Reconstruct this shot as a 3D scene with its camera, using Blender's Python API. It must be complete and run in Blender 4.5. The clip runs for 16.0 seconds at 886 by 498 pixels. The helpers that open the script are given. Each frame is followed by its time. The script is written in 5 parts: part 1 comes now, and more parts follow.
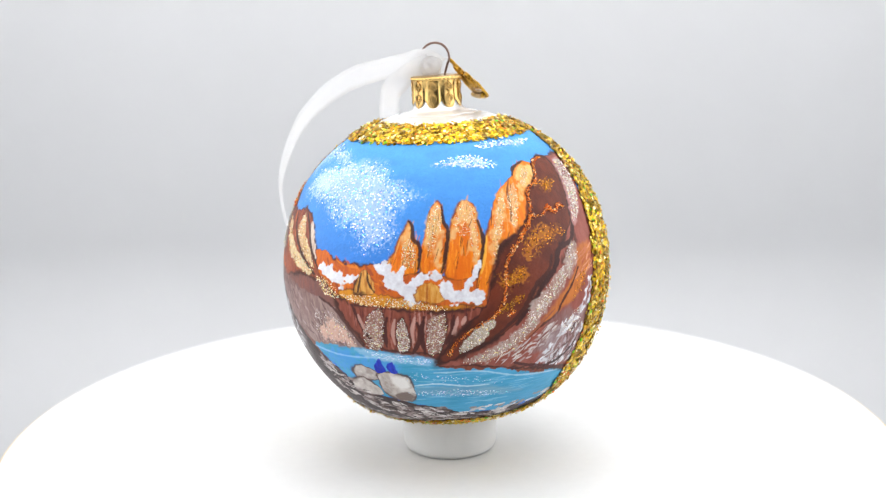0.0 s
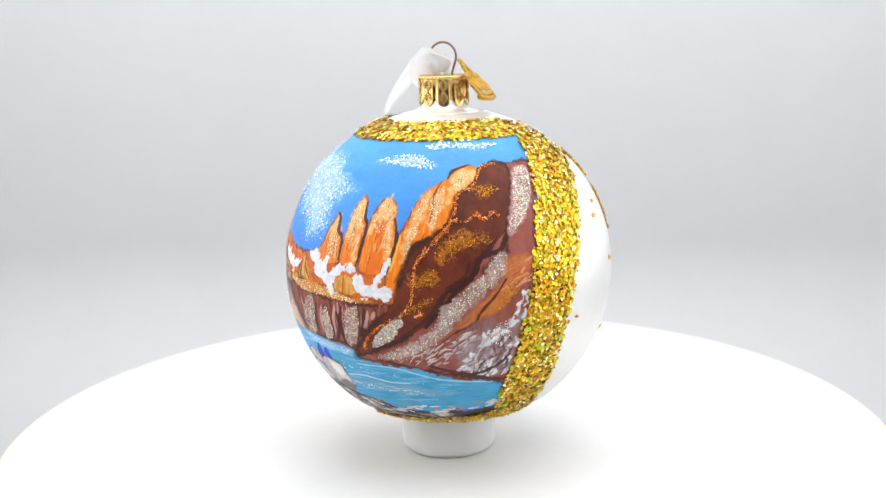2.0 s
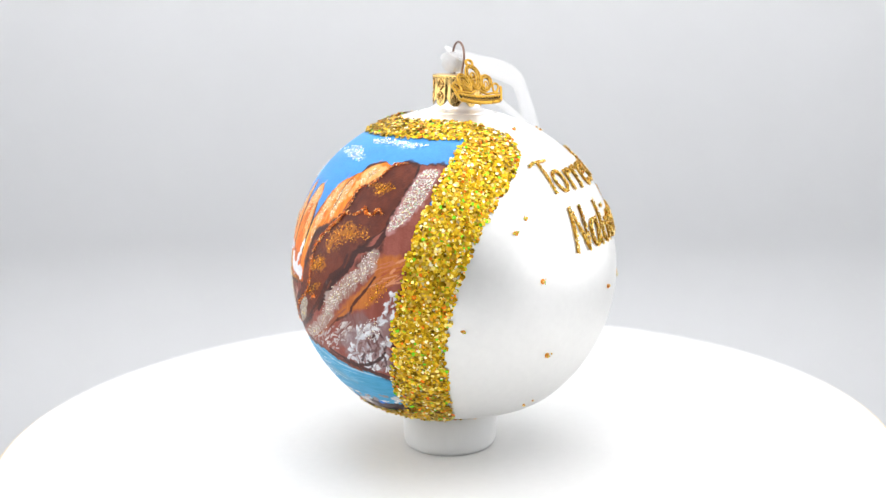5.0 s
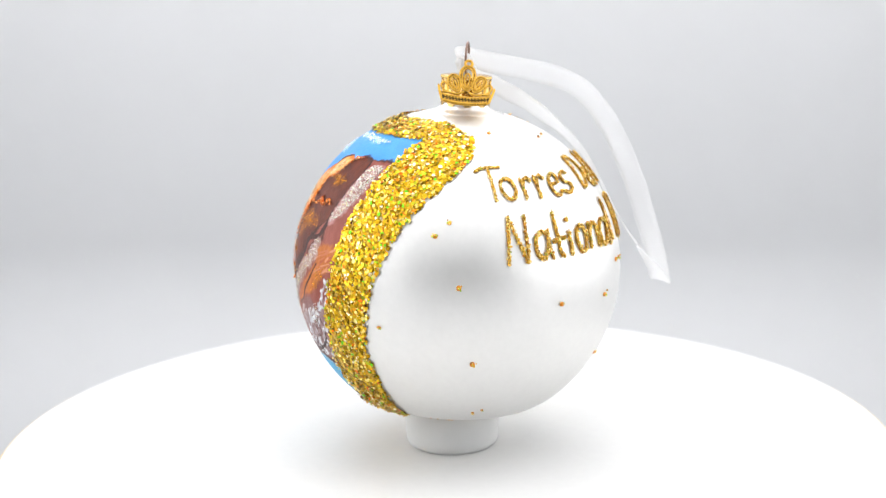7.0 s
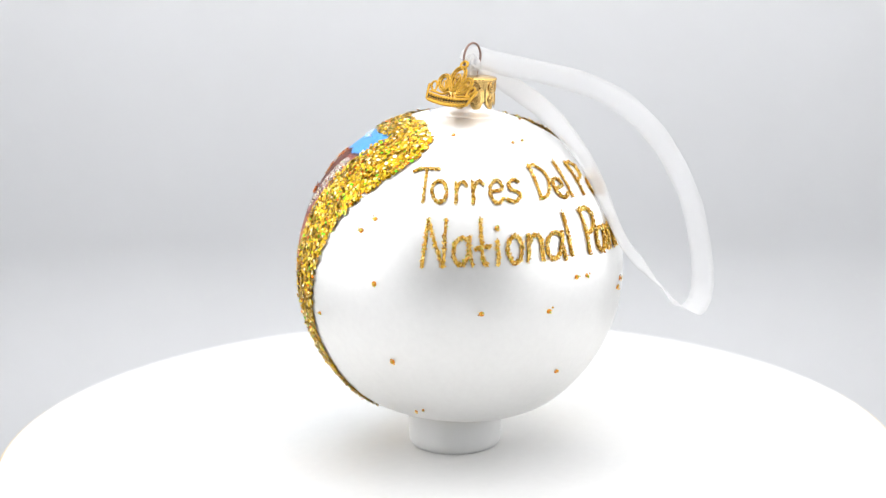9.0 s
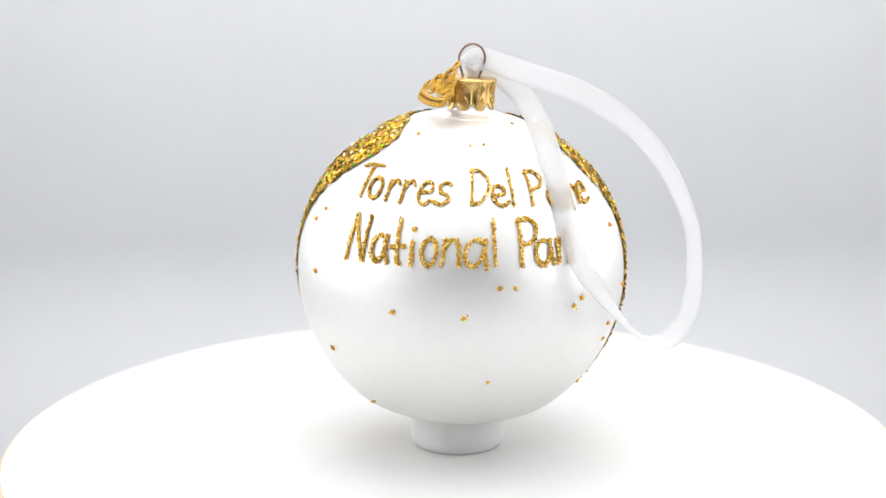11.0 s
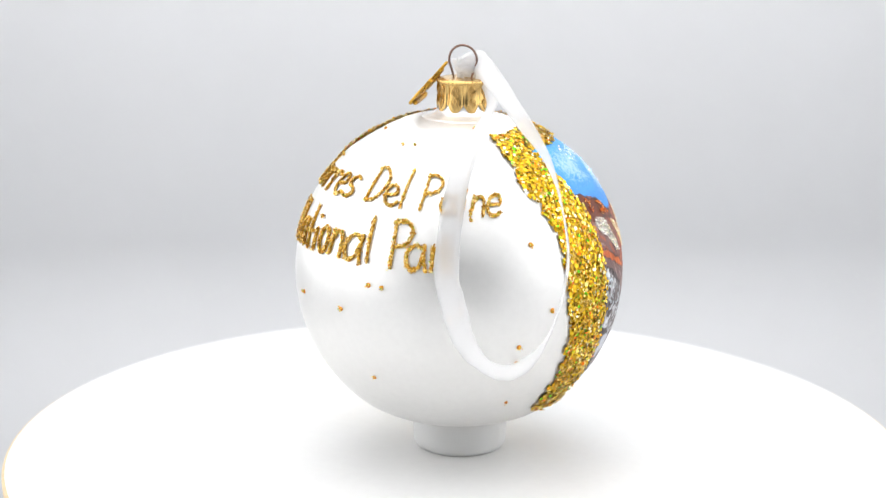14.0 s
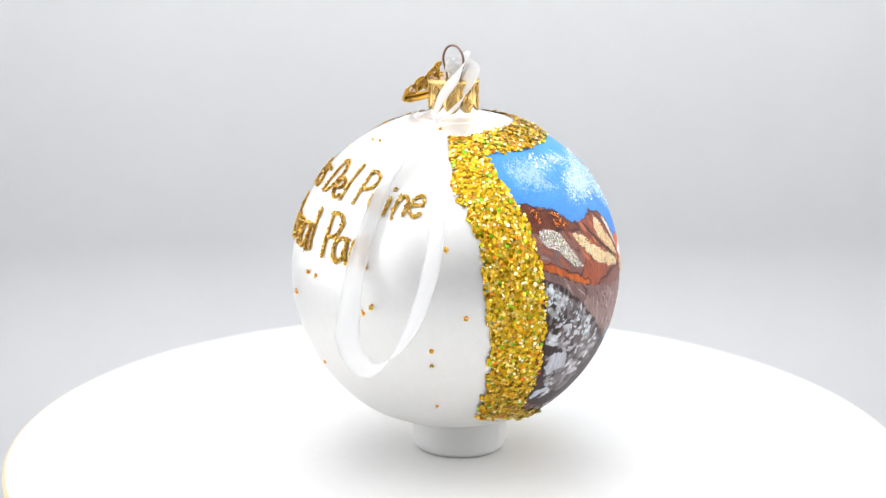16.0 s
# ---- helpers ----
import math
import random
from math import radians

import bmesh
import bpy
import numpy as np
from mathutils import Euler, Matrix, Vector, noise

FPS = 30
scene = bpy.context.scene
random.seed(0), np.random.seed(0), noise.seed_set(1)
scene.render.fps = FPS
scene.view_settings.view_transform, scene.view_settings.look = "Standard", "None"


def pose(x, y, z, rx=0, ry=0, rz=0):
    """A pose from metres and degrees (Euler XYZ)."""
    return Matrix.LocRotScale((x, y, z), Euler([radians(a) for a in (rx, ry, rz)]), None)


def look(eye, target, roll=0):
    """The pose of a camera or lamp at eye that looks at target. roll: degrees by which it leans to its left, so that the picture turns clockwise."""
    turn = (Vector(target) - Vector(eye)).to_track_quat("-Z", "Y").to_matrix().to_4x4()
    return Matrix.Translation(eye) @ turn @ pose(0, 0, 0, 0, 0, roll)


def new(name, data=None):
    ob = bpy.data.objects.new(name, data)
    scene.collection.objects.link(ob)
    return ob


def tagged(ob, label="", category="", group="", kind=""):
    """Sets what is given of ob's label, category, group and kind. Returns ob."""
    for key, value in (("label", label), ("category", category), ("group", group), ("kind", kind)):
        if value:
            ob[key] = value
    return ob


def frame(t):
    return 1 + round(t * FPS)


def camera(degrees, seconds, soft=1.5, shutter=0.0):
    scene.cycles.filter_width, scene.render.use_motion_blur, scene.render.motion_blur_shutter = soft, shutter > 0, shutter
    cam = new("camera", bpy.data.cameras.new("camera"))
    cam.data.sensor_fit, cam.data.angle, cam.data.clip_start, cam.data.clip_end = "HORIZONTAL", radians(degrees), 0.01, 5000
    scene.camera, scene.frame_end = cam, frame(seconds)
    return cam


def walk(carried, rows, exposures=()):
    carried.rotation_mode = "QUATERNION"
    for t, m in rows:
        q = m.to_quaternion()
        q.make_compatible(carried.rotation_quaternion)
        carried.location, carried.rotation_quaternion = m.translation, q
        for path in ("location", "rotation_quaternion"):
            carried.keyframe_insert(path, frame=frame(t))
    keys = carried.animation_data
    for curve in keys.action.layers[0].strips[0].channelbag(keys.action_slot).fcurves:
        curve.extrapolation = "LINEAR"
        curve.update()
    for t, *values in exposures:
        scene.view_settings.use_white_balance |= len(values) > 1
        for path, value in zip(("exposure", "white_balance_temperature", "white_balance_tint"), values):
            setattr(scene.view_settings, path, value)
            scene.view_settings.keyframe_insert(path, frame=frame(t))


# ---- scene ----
# ---------------------------------------------------------------- camera
EYE = (-0.0032, -0.4405, 0.1644)
AIM = (-0.0032, -0.4405 + math.cos(radians(12.9425)), 0.1644 - math.sin(radians(12.9425)))
cam = camera(33.607, 16.0, soft=1.2)
cam.data.dof.use_dof, cam.data.dof.focus_distance, cam.data.dof.aperture_fstop = True, 0.417, 12.5
walk(cam, [(0, look(EYE, AIM, -0.418)), (16, look(EYE, AIM, -0.418))])

# ---------------------------------------------------------------- light: a white photo tent with a lit ceiling panel and added fill lamps
world = bpy.data.worlds.new("dim_room")
scene.world = world
world.use_nodes = True
world.node_tree.nodes["Background"].inputs[0].default_value = (0.8, 0.88, 1.0, 1)
world.node_tree.nodes["Background"].inputs[1].default_value = 0.04
scene.view_settings.exposure = 0.0


def panel_lamp(name, eye, target, sx, sy, watts, colour=(1, 1, 1), spread=180):
    data = bpy.data.lights.new(name, "AREA")
    data.shape, data.size, data.size_y, data.energy, data.color = "RECTANGLE", sx, sy, watts, colour
    data.spread = radians(spread)
    ob = new(name, data)
    ob.matrix_world = look(eye, target)
    return ob


panel_lamp("ceiling_panel_light", (0, -0.06, 0.69), (0, -0.06, 0), 0.80, 0.66, 2.6, (1.0, 0.995, 0.98))
# added fill lamps at both sides, to soften the shadow under the ball
for side in (-1, 1):
    panel_lamp("side_fill_light", (side * 0.412, -0.03, 0.21), (0, -0.03, 0.19), 0.62, 0.46, 1.38, (0.98, 0.99, 1.0))
# added lamp that brightens the upper middle of the backdrop
panel_lamp("backdrop_fill_light", (0, 0.20, 0.69), (0, 0.42, 0.55), 0.30, 0.05, 3.4, (1.0, 0.995, 0.98), 110)


# ---------------------------------------------------------------- materials
def srgb(r, g, b):
    return tuple(c / 255 / 12.92 if c < 10.3 else ((c / 255 + 0.055) / 1.055) ** 2.4 for c in (r, g, b))


def material(name, colour=(0.8, 0.8, 0.8), rough=0.5, metal=0.0, grain=0.0, grain_size=400.0, bump=0.0, bump_size=900.0, **more):
    """A principled surface with colour and roughness varied at two scales and a fine relief."""
    m = bpy.data.materials.new(name)
    m.use_nodes = True
    nt = m.node_tree
    b = nt.nodes["Principled BSDF"]
    b.inputs["Base Color"].default_value = (*colour, 1)
    b.inputs["Roughness"].default_value = rough
    b.inputs["Metallic"].default_value = metal
    for key, value in more.items():
        b.inputs[key.replace("_", " ")].default_value = value
    tc = nt.nodes.new("ShaderNodeTexCoord")
    if grain:
        fine, broad, mix, ramp = (nt.nodes.new(k) for k in ("ShaderNodeTexNoise", "ShaderNodeTexNoise", "ShaderNodeMath", "ShaderNodeMapRange"))
        fine.inputs["Scale"].default_value, broad.inputs["Scale"].default_value = grain_size, grain_size / 12
        mix.operation = "ADD"
        nt.links.new(tc.outputs["Object"], fine.inputs["Vector"])
        nt.links.new(tc.outputs["Object"], broad.inputs["Vector"])
        nt.links.new(fine.outputs["Fac"], mix.inputs[0])
        nt.links.new(broad.outputs["Fac"], mix.inputs[1])
        ramp.inputs["From Min"].default_value, ramp.inputs["From Max"].default_value = 0.6, 1.4
        ramp.inputs["To Min"].default_value, ramp.inputs["To Max"].default_value = 1 - grain, 1 + grain
        nt.links.new(mix.outputs[0], ramp.inputs["Value"])
        for sock, base in (("Roughness", (rough, rough, rough, 1)), ("Base Color", (*colour, 1))):
            mul = nt.nodes.new("ShaderNodeVectorMath")
            mul.operation = "SCALE"
            mul.inputs[0].default_value = base[:3]
            nt.links.new(ramp.outputs[0], mul.inputs["Scale"])
            nt.links.new(mul.outputs[0], b.inputs[sock])
    if bump:
        n, bp = nt.nodes.new("ShaderNodeTexNoise"), nt.nodes.new("ShaderNodeBump")
        n.inputs["Scale"].default_value, n.inputs["Detail"].default_value = bump_size, 4
        bp.inputs["Strength"].default_value, bp.inputs["Distance"].default_value = bump, 0.0005
        nt.links.new(tc.outputs["Object"], n.inputs["Vector"])
        nt.links.new(n.outputs["Fac"], bp.inputs["Height"])
        nt.links.new(bp.outputs["Normal"], b.inputs["Normal"])
    return m


def flake_material(name, stops, rough=0.22, metal=1.0):
    """Glitter: each flake takes its own colour from the stops."""
    m = material(name, rough=rough, metal=metal)
    nt = m.node_tree
    geo, ramp = nt.nodes.new("ShaderNodeNewGeometry"), nt.nodes.new("ShaderNodeValToRGB")
    ramp.color_ramp.interpolation = "CONSTANT"
    el = ramp.color_ramp.elements
    while len(el) < len(stops):
        el.new(0.5)
    for e, (p, c) in zip(el, stops):
        e.position, e.color = p, (*c, 1)
    nt.links.new(geo.outputs["Random Per Island"], ramp.inputs["Fac"])
    nt.links.new(ramp.outputs["Color"], nt.nodes["Principled BSDF"].inputs["Base Color"])
    return m


def paint_material(name):
    m = material(name, rough=0.46, bump=0.25, bump_size=1500, Specular_IOR_Level=0.25)
    nt = m.node_tree
    at = nt.nodes.new("ShaderNodeAttribute")
    at.attribute_name = "paint"
    nt.links.new(at.outputs["Color"], nt.nodes["Principled BSDF"].inputs["Base Color"])
    return m


def ribbon_material():
    m = material("sheer_white_ribbon", (0.88, 0.88, 0.885), 0.45)
    nt = m.node_tree
    b, out = nt.nodes["Principled BSDF"], nt.nodes["Material Output"]
    uv = nt.nodes.new("ShaderNodeUVMap")
    bp = nt.nodes.new("ShaderNodeBump")
    waves = []
    for axis in ("X", "Y"):
        w = nt.nodes.new("ShaderNodeTexWave")
        w.bands_direction = axis
        w.inputs["Scale"].default_value = 900
        nt.links.new(uv.outputs[0], w.inputs["Vector"])
        waves.append(w)
    weave = nt.nodes.new("ShaderNodeMath")
    weave.operation = "MULTIPLY"
    for i in (0, 1):
        nt.links.new(waves[i].outputs["Fac"], weave.inputs[i])
    bp.inputs["Strength"].default_value, bp.inputs["Distance"].default_value = 0.3, 0.0002
    nt.links.new(weave.outputs[0], bp.inputs["Height"])
    nt.links.new(bp.outputs["Normal"], b.inputs["Normal"])
    thin, through_light, mix1, mix2 = (nt.nodes.new(k) for k in ("ShaderNodeBsdfTransparent", "ShaderNodeBsdfTranslucent", "ShaderNodeMixShader", "ShaderNodeMixShader"))
    through_light.inputs["Color"].default_value = (0.82, 0.82, 0.83, 1)
    mix1.inputs[0].default_value = 0.5
    nt.links.new(b.outputs[0], mix1.inputs[1])
    nt.links.new(through_light.outputs[0], mix1.inputs[2])
    mix2.inputs[0].default_value = 0.47
    nt.links.new(mix1.outputs[0], mix2.inputs[1])
    nt.links.new(thin.outputs[0], mix2.inputs[2])
    nt.links.new(mix2.outputs[0], out.inputs["Surface"])
    return m


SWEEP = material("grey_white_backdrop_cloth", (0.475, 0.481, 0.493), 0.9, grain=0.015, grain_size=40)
TENT = material("white_tent_cloth", (0.86, 0.862, 0.868), 0.9, grain=0.015, grain_size=60)
DARK = material("dark_room_wall", (0.035, 0.035, 0.04), 0.9, grain=0.1, grain_size=20)
PLATE = material("matt_white_laminate", (0.74, 0.737, 0.728), 0.5, grain=0.02, grain_size=300, bump=0.03)
EDGE = material("tan_board_edge", (0.62, 0.48, 0.30), 0.7, grain=0.15, grain_size=500, bump=0.2)
PLASTIC = material("white_plastic", (0.64, 0.64, 0.635), 0.4, grain=0.02, grain_size=300, bump=0.03)
PEARL = material("satin_pearl_lacquer", (0.755, 0.75, 0.738), 0.47, 0.82, grain=0.025, grain_size=500, bump=0.02, bump_size=2500)
GLASS = material("thin_silvered_glass", (0.88, 0.88, 0.885), 0.24, 0.5, grain=0.05, grain_size=200)
GOLDCAP = material("stamped_gold_metal", srgb(214, 178, 112), 0.24, 1.0, grain=0.12, grain_size=900, bump=0.1, bump_size=1800)
CHARM = material("antique_gold_casting", srgb(196, 152, 62), 0.32, 1.0, grain=0.28, grain_size=900, bump=0.12, bump_size=1800)
CHARM_DARK = material("dark_patina", srgb(74, 58, 26), 0.5, 0.7, grain=0.2, grain_size=900)
WIRE = material("dull_steel_wire", srgb(132, 108, 98), 0.3, 1.0, grain=0.12, grain_size=700)
PAINT = paint_material("hand_laid_paint")
RIBBON = ribbon_material()
GLUE = material("ochre_glitter_glue", srgb(222, 178, 62), 0.5, 0.1, grain=0.3, grain_size=900, bump=0.8, bump_size=1500)
GOLD = flake_material("gold_glitter", [(0.0, srgb(228, 190, 52)), (0.22, srgb(208, 166, 34)), (0.44, srgb(188, 144, 24)), (0.58, srgb(250, 226, 128)), (0.68, srgb(142, 110, 18)),
                                       (0.79, srgb(230, 162, 42)), (0.85, srgb(190, 190, 48)), (0.895, srgb(252, 240, 196)), (0.94, srgb(120, 206, 46)), (0.97, srgb(244, 128, 36))], 0.36)
LETTER = flake_material("fine_gold_glitter", [(0.0, srgb(232, 186, 72)), (0.25, srgb(206, 156, 50)), (0.42, srgb(248, 214, 120)), (0.62, srgb(160, 112, 34)), (0.78, srgb(254, 236, 166)), (0.9, srgb(222, 144, 58)), (0.96, srgb(170, 190, 70))], 0.38, 0.74)
SILVER = flake_material("silver_glitter", [(0.0, srgb(224, 218, 210)), (0.3, srgb(196, 188, 180)), (0.5, srgb(244, 240, 234)), (0.62, srgb(184, 174, 168)), (0.72, srgb(232, 214, 170)),
                                           (0.82, srgb(216, 190, 200)), (0.88, srgb(180, 220, 180)), (0.93, srgb(250, 236, 150)), (0.97, srgb(140, 128, 122))], 0.34, 0.85)
PALE = flake_material("iridescent_glitter", [(0.0, srgb(226, 238, 255)), (0.35, srgb(190, 216, 250)), (0.55, srgb(255, 255, 255)), (0.75, srgb(150, 236, 236)), (0.9, srgb(235, 215, 250))], 0.34, 0.6)
CREAM = flake_material("champagne_glitter", [(0.0, srgb(240, 214, 160)), (0.25, srgb(214, 180, 120)), (0.45, srgb(254, 242, 214)), (0.6, srgb(226, 160, 120)), (0.72, srgb(216, 206, 200)), (0.82, srgb(170, 130, 80)), (0.9, srgb(226, 226, 120)), (0.95, srgb(180, 214, 200))], 0.34, 0.85)
COPPER = flake_material("copper_glitter", [(0.0, srgb(232, 130, 54)), (0.35, srgb(206, 98, 36)), (0.6, srgb(246, 176, 92)), (0.8, srgb(160, 64, 24)), (0.9, srgb(255, 222, 170))], 0.3)
OCHRE = flake_material("ochre_glitter", [(0.0, srgb(206, 142, 34)), (0.4, srgb(170, 108, 20)), (0.7, srgb(236, 180, 70)), (0.9, srgb(120, 70, 14))])


# ---------------------------------------------------------------- mesh helpers
def part(name, bm, mat, parent=None, label="", smooth=True):
    me = bpy.data.meshes.new(name)
    bm.to_mesh(me)
    bm.free()
    return mesh_part(name, me, mat, parent, label, smooth)


def mesh_part(name, me, mat, parent=None, label="", smooth=True):
    if smooth:
        me.polygons.foreach_set("use_smooth", [True] * len(me.polygons))
    me.materials.append(mat)
    ob = new(name, me)
    if parent:
        ob.parent = parent
    if label:
        ob["label"] = label
    return ob


def lathe(bm, profile, segments=96, centre=(0, 0), wave=None):
    """Rings of the profile (radius, height) joined round the z axis; wave(angle, radius, height) may move a point."""
    rings = []
    for r, z in profile:
        ring = []
        for i in range(segments):
            a = 2 * math.pi * i / segments
            rr, zz = wave(a, r, z) if wave else (r, z)
            ring.append(bm.verts.new((centre[0] + rr * math.cos(a), centre[1] + rr * math.sin(a), zz)))
        rings.append(ring)
    for lo, hi in zip(rings, rings[1:]):
        for i in range(segments):
            bm.faces.new((lo[i], lo[(i + 1) % segments], hi[(i + 1) % segments], hi[i]))
    return rings


def smooth_path(points, n=10):
    """Catmull-Rom through the points."""
    p = [Vector(q) for q in points]
    p = [2 * p[0] - p[1], *p, 2 * p[-1] - p[-2]]
    out = []
    for i in range(1, len(p) - 2):
        a, b, c, d = p[i - 1:i + 3]
        for k in range(n):
            u = k / n
            out.append(0.5 * (2 * b + (c - a) * u + (2 * a - 5 * b + 4 * c - d) * u * u + (3 * b - a - 3 * c + d) * u ** 3))
    out.append(p[-2])
    return out


def tube(bm, path, radius, sides=8, closed=False, lumps=0.0):
    """A round bar along a path; its ends are capped."""
    n, rings = len(path), []
    side = None
    for i, p in enumerate(path):
        t = (path[(i + 1) % n] - path[i - 1]) if closed else (path[min(i + 1, n - 1)] - path[max(i - 1, 0)])
        t = t.normalized() if t.length > 0 else Vector((0, 0, 1))
        if side is None:
            side = t.orthogonal().normalized()
        side = (side - t * side.dot(t)).normalized()
        up = t.cross(side)
        r = radius * (1 + lumps * random.uniform(-1, 1))
        if not closed and i in (0, n - 1):
            r *= 0.6
        rings.append([bm.verts.new(p + r * (math.cos(2 * math.pi * k / sides) * side + math.sin(2 * math.pi * k / sides) * up)) for k in range(sides)])
    pairs = list(zip(rings, rings[1:])) + ([(rings[-1], rings[0])] if closed else [])
    for lo, hi in pairs:
        for k in range(sides):
            bm.faces.new((lo[k], lo[(k + 1) % sides], hi[(k + 1) % sides], hi[k]))
    if not closed:
        bm.faces.new(rings[0][::-1])
        bm.faces.new(rings[-1])


BALL = 0.05


def shoulder(s):
    """How far the ball is flattened towards the neck and towards its foot; s: sine of the latitude."""
    u = np.clip((s - 0.5) / 0.5, 0, 1)
    return 0.0033 * np.clip((-s - 0.75) / 0.21, 0, 1) ** 2 - 0.0012 * u * u * (3 - 2 * u)


def on_ball(lon, lat, r=BALL):
    a, b = radians(lon), radians(lat)
    return Vector((math.sin(a) * math.cos(b), -math.cos(a) * math.cos(b), math.sin(b))) * r + Vector((0, 0, float(shoulder(math.sin(b)))))


def on_ball_array(lon, lat, r):
    a, b = np.radians(lon), np.radians(lat)
    p = np.stack([np.sin(a) * np.cos(b), -np.cos(a) * np.cos(b), np.sin(b)], -1) * np.asarray(r)[..., None]
    p[..., 2] += shoulder(np.sin(b)) * np.where(np.asarray(r) > 0.01, 1, 0)
    return p


def flake_verts(rng, lon, lat, size, lift, tilt):
    """Six corners of each glitter flake: lying on the ball, turned and tipped at random."""
    n = len(lon)
    out = on_ball_array(lon, lat, np.full(n, 1e-9)) * 1e9
    nrm = out + rng.normal(0, tilt, (n, 3))
    nrm /= np.linalg.norm(nrm, axis=1)[:, None]
    u = np.cross(nrm, rng.normal(0, 1, (n, 3)))
    u /= np.linalg.norm(u, axis=1)[:, None]
    v = np.cross(nrm, u)
    s = size * rng.uniform(0.65, 1.15, n) / 2
    c = on_ball_array(lon, lat, BALL + lift * rng.uniform(0.4, 1.6, n))
    k = np.arange(6) * math.pi / 3
    return c[:, None, :] + s[:, None, None] * (np.cos(k)[None, :, None] * u[:, None, :] + np.sin(k)[None, :, None] * v[:, None, :])


def flakes(name, rng, lon, lat, size, lift, tilt, mat, parent, label=""):
    v = flake_verts(rng, lon, lat, size, lift, tilt).reshape(-1, 3)
    me = bpy.data.meshes.new(name)
    me.from_pydata(v.tolist(), [], np.arange(len(v)).reshape(-1, 6).tolist())
    ob = mesh_part(name, me, mat, parent, label, smooth=False)
    return tagged(ob, kind="stuff")


# ---------------------------------------------------------------- the tent
def box(name, x0, x1, y0, y1, z0, z1, mat):
    bm = bmesh.new()
    bmesh.ops.create_cube(bm, size=1, matrix=Matrix.LocRotScale(((x0 + x1) / 2, (y0 + y1) / 2, (z0 + z1) / 2), None, (x1 - x0, y1 - y0, z1 - z0)))
    return tagged(part(name, bm, mat, smooth=False), kind="structure")


def sweep(name, half, front, back, top, floor_z, radius, thick, mat):
    """A seamless cloth that runs over the floor and curves up into the back wall."""
    line = [(front, floor_z)]
    for i in range(17):
        a = math.pi / 2 * i / 16
        line.append((back - radius + radius * math.sin(a), floor_z + radius - radius * math.cos(a)))
    line.append((back, top))
    bm = bmesh.new()
    rows = []
    for shift in (0, thick):
        rows.append([[bm.verts.new((x, y + shift, z - shift)) for y, z in line] for x in (-half, half)])
    (a0, a1), (b0, b1) = rows
    for i in range(len(line) - 1):
        bm.faces.new((a0[i], a0[i + 1], a1[i + 1], a1[i]))
        bm.faces.new((b0[i], b1[i], b1[i + 1], b0[i + 1]))
    return tagged(part(name, bm, mat), "seamless white photo backdrop cloth curving up behind", "backdrop", kind="structure")


FLOOR = -0.118
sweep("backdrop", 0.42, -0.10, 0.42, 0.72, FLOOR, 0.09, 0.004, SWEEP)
# unseen white floor added in front, so the ball's underside reflects bright
box("bounce_floor", -0.42, 0.42, -0.50, -0.10, FLOOR - 0.01, FLOOR, TENT)
box("wall_left", -0.44, -0.42, -0.50, 0.48, FLOOR - 0.01, 0.72, TENT)
box("wall_right", 0.42, 0.44, -0.50, 0.48, FLOOR - 0.01, 0.72, TENT)
box("ceiling", -0.44, 0.44, -0.50, 0.48, 0.72, 0.74, TENT)
# the tent's front with its opening, and the unlit room beyond
box("wall_front_left", -0.44, -0.34, -0.50, -0.48, FLOOR - 0.01, 0.72, TENT)
box("wall_front_right", 0.34, 0.44, -0.50, -0.48, FLOOR - 0.01, 0.72, TENT)
box("wall_front_top", -0.34, 0.34, -0.50, -0.48, 0.28, 0.72, TENT)
box("wall_front_bottom", -0.34, 0.34, -0.50, -0.48, FLOOR - 0.01, 0.01, TENT)
box("room_wall", -1.5, 1.5, -1.9, -1.88, -0.8, 1.6, DARK)
box("room_floor", -1.5, 1.5, -1.88, -0.50, -0.82, -0.8, DARK)
box("room_ceiling", -1.5, 1.5, -1.88, -0.50, 1.6, 1.62, DARK)
box("room_wall_left", -1.52, -1.5, -1.88, -0.50, -0.8, 1.6, DARK)
box("room_wall_right", 1.5, 1.52, -1.88, -0.50, -0.8, 1.6, DARK)


# ---------------------------------------------------------------- turntable and stand
def make_turntable():
    top = new("turntable")
    bm = bmesh.new()
    R, t, c = 0.1417, 0.005, (-0.0009, -0.0022)
    rings = lathe(bm, [(R - 0.0010, -0.0006), (R - 0.0009, -0.0001), (R - 0.0012, 0.0), (R * 0.5, 0.0), (0.01, 0.0)], 160, c)
    bm.faces.new(rings[-1])
    part("top_plate", bm, PLATE, top, "matt white round top")
    bm = bmesh.new()
    rings = lathe(bm, [(0.02, -t), (R - 0.001, -t), (R - 0.0002, -t + 0.0008), (R, -0.0010), (R - 0.0001, -0.0005), (R - 0.0010, -0.0002)], 160, c)
    bm.faces.new(rings[0][::-1])
    part("board_edge", bm, EDGE, top, "thin tan board edge under the white top")
    bm = bmesh.new()
    rings = lathe(bm, [(0.06, FLOOR + 0.003), (0.06, -0.007), (0.055, -t)], 64)
    bm.faces.new(rings[0][::-1])
    part("motor_base", bm, PLASTIC, top, "white round base under the plate")
    return tagged(top, "round matt white turntable plate with thin tan edge, slowly turning", "turntable")


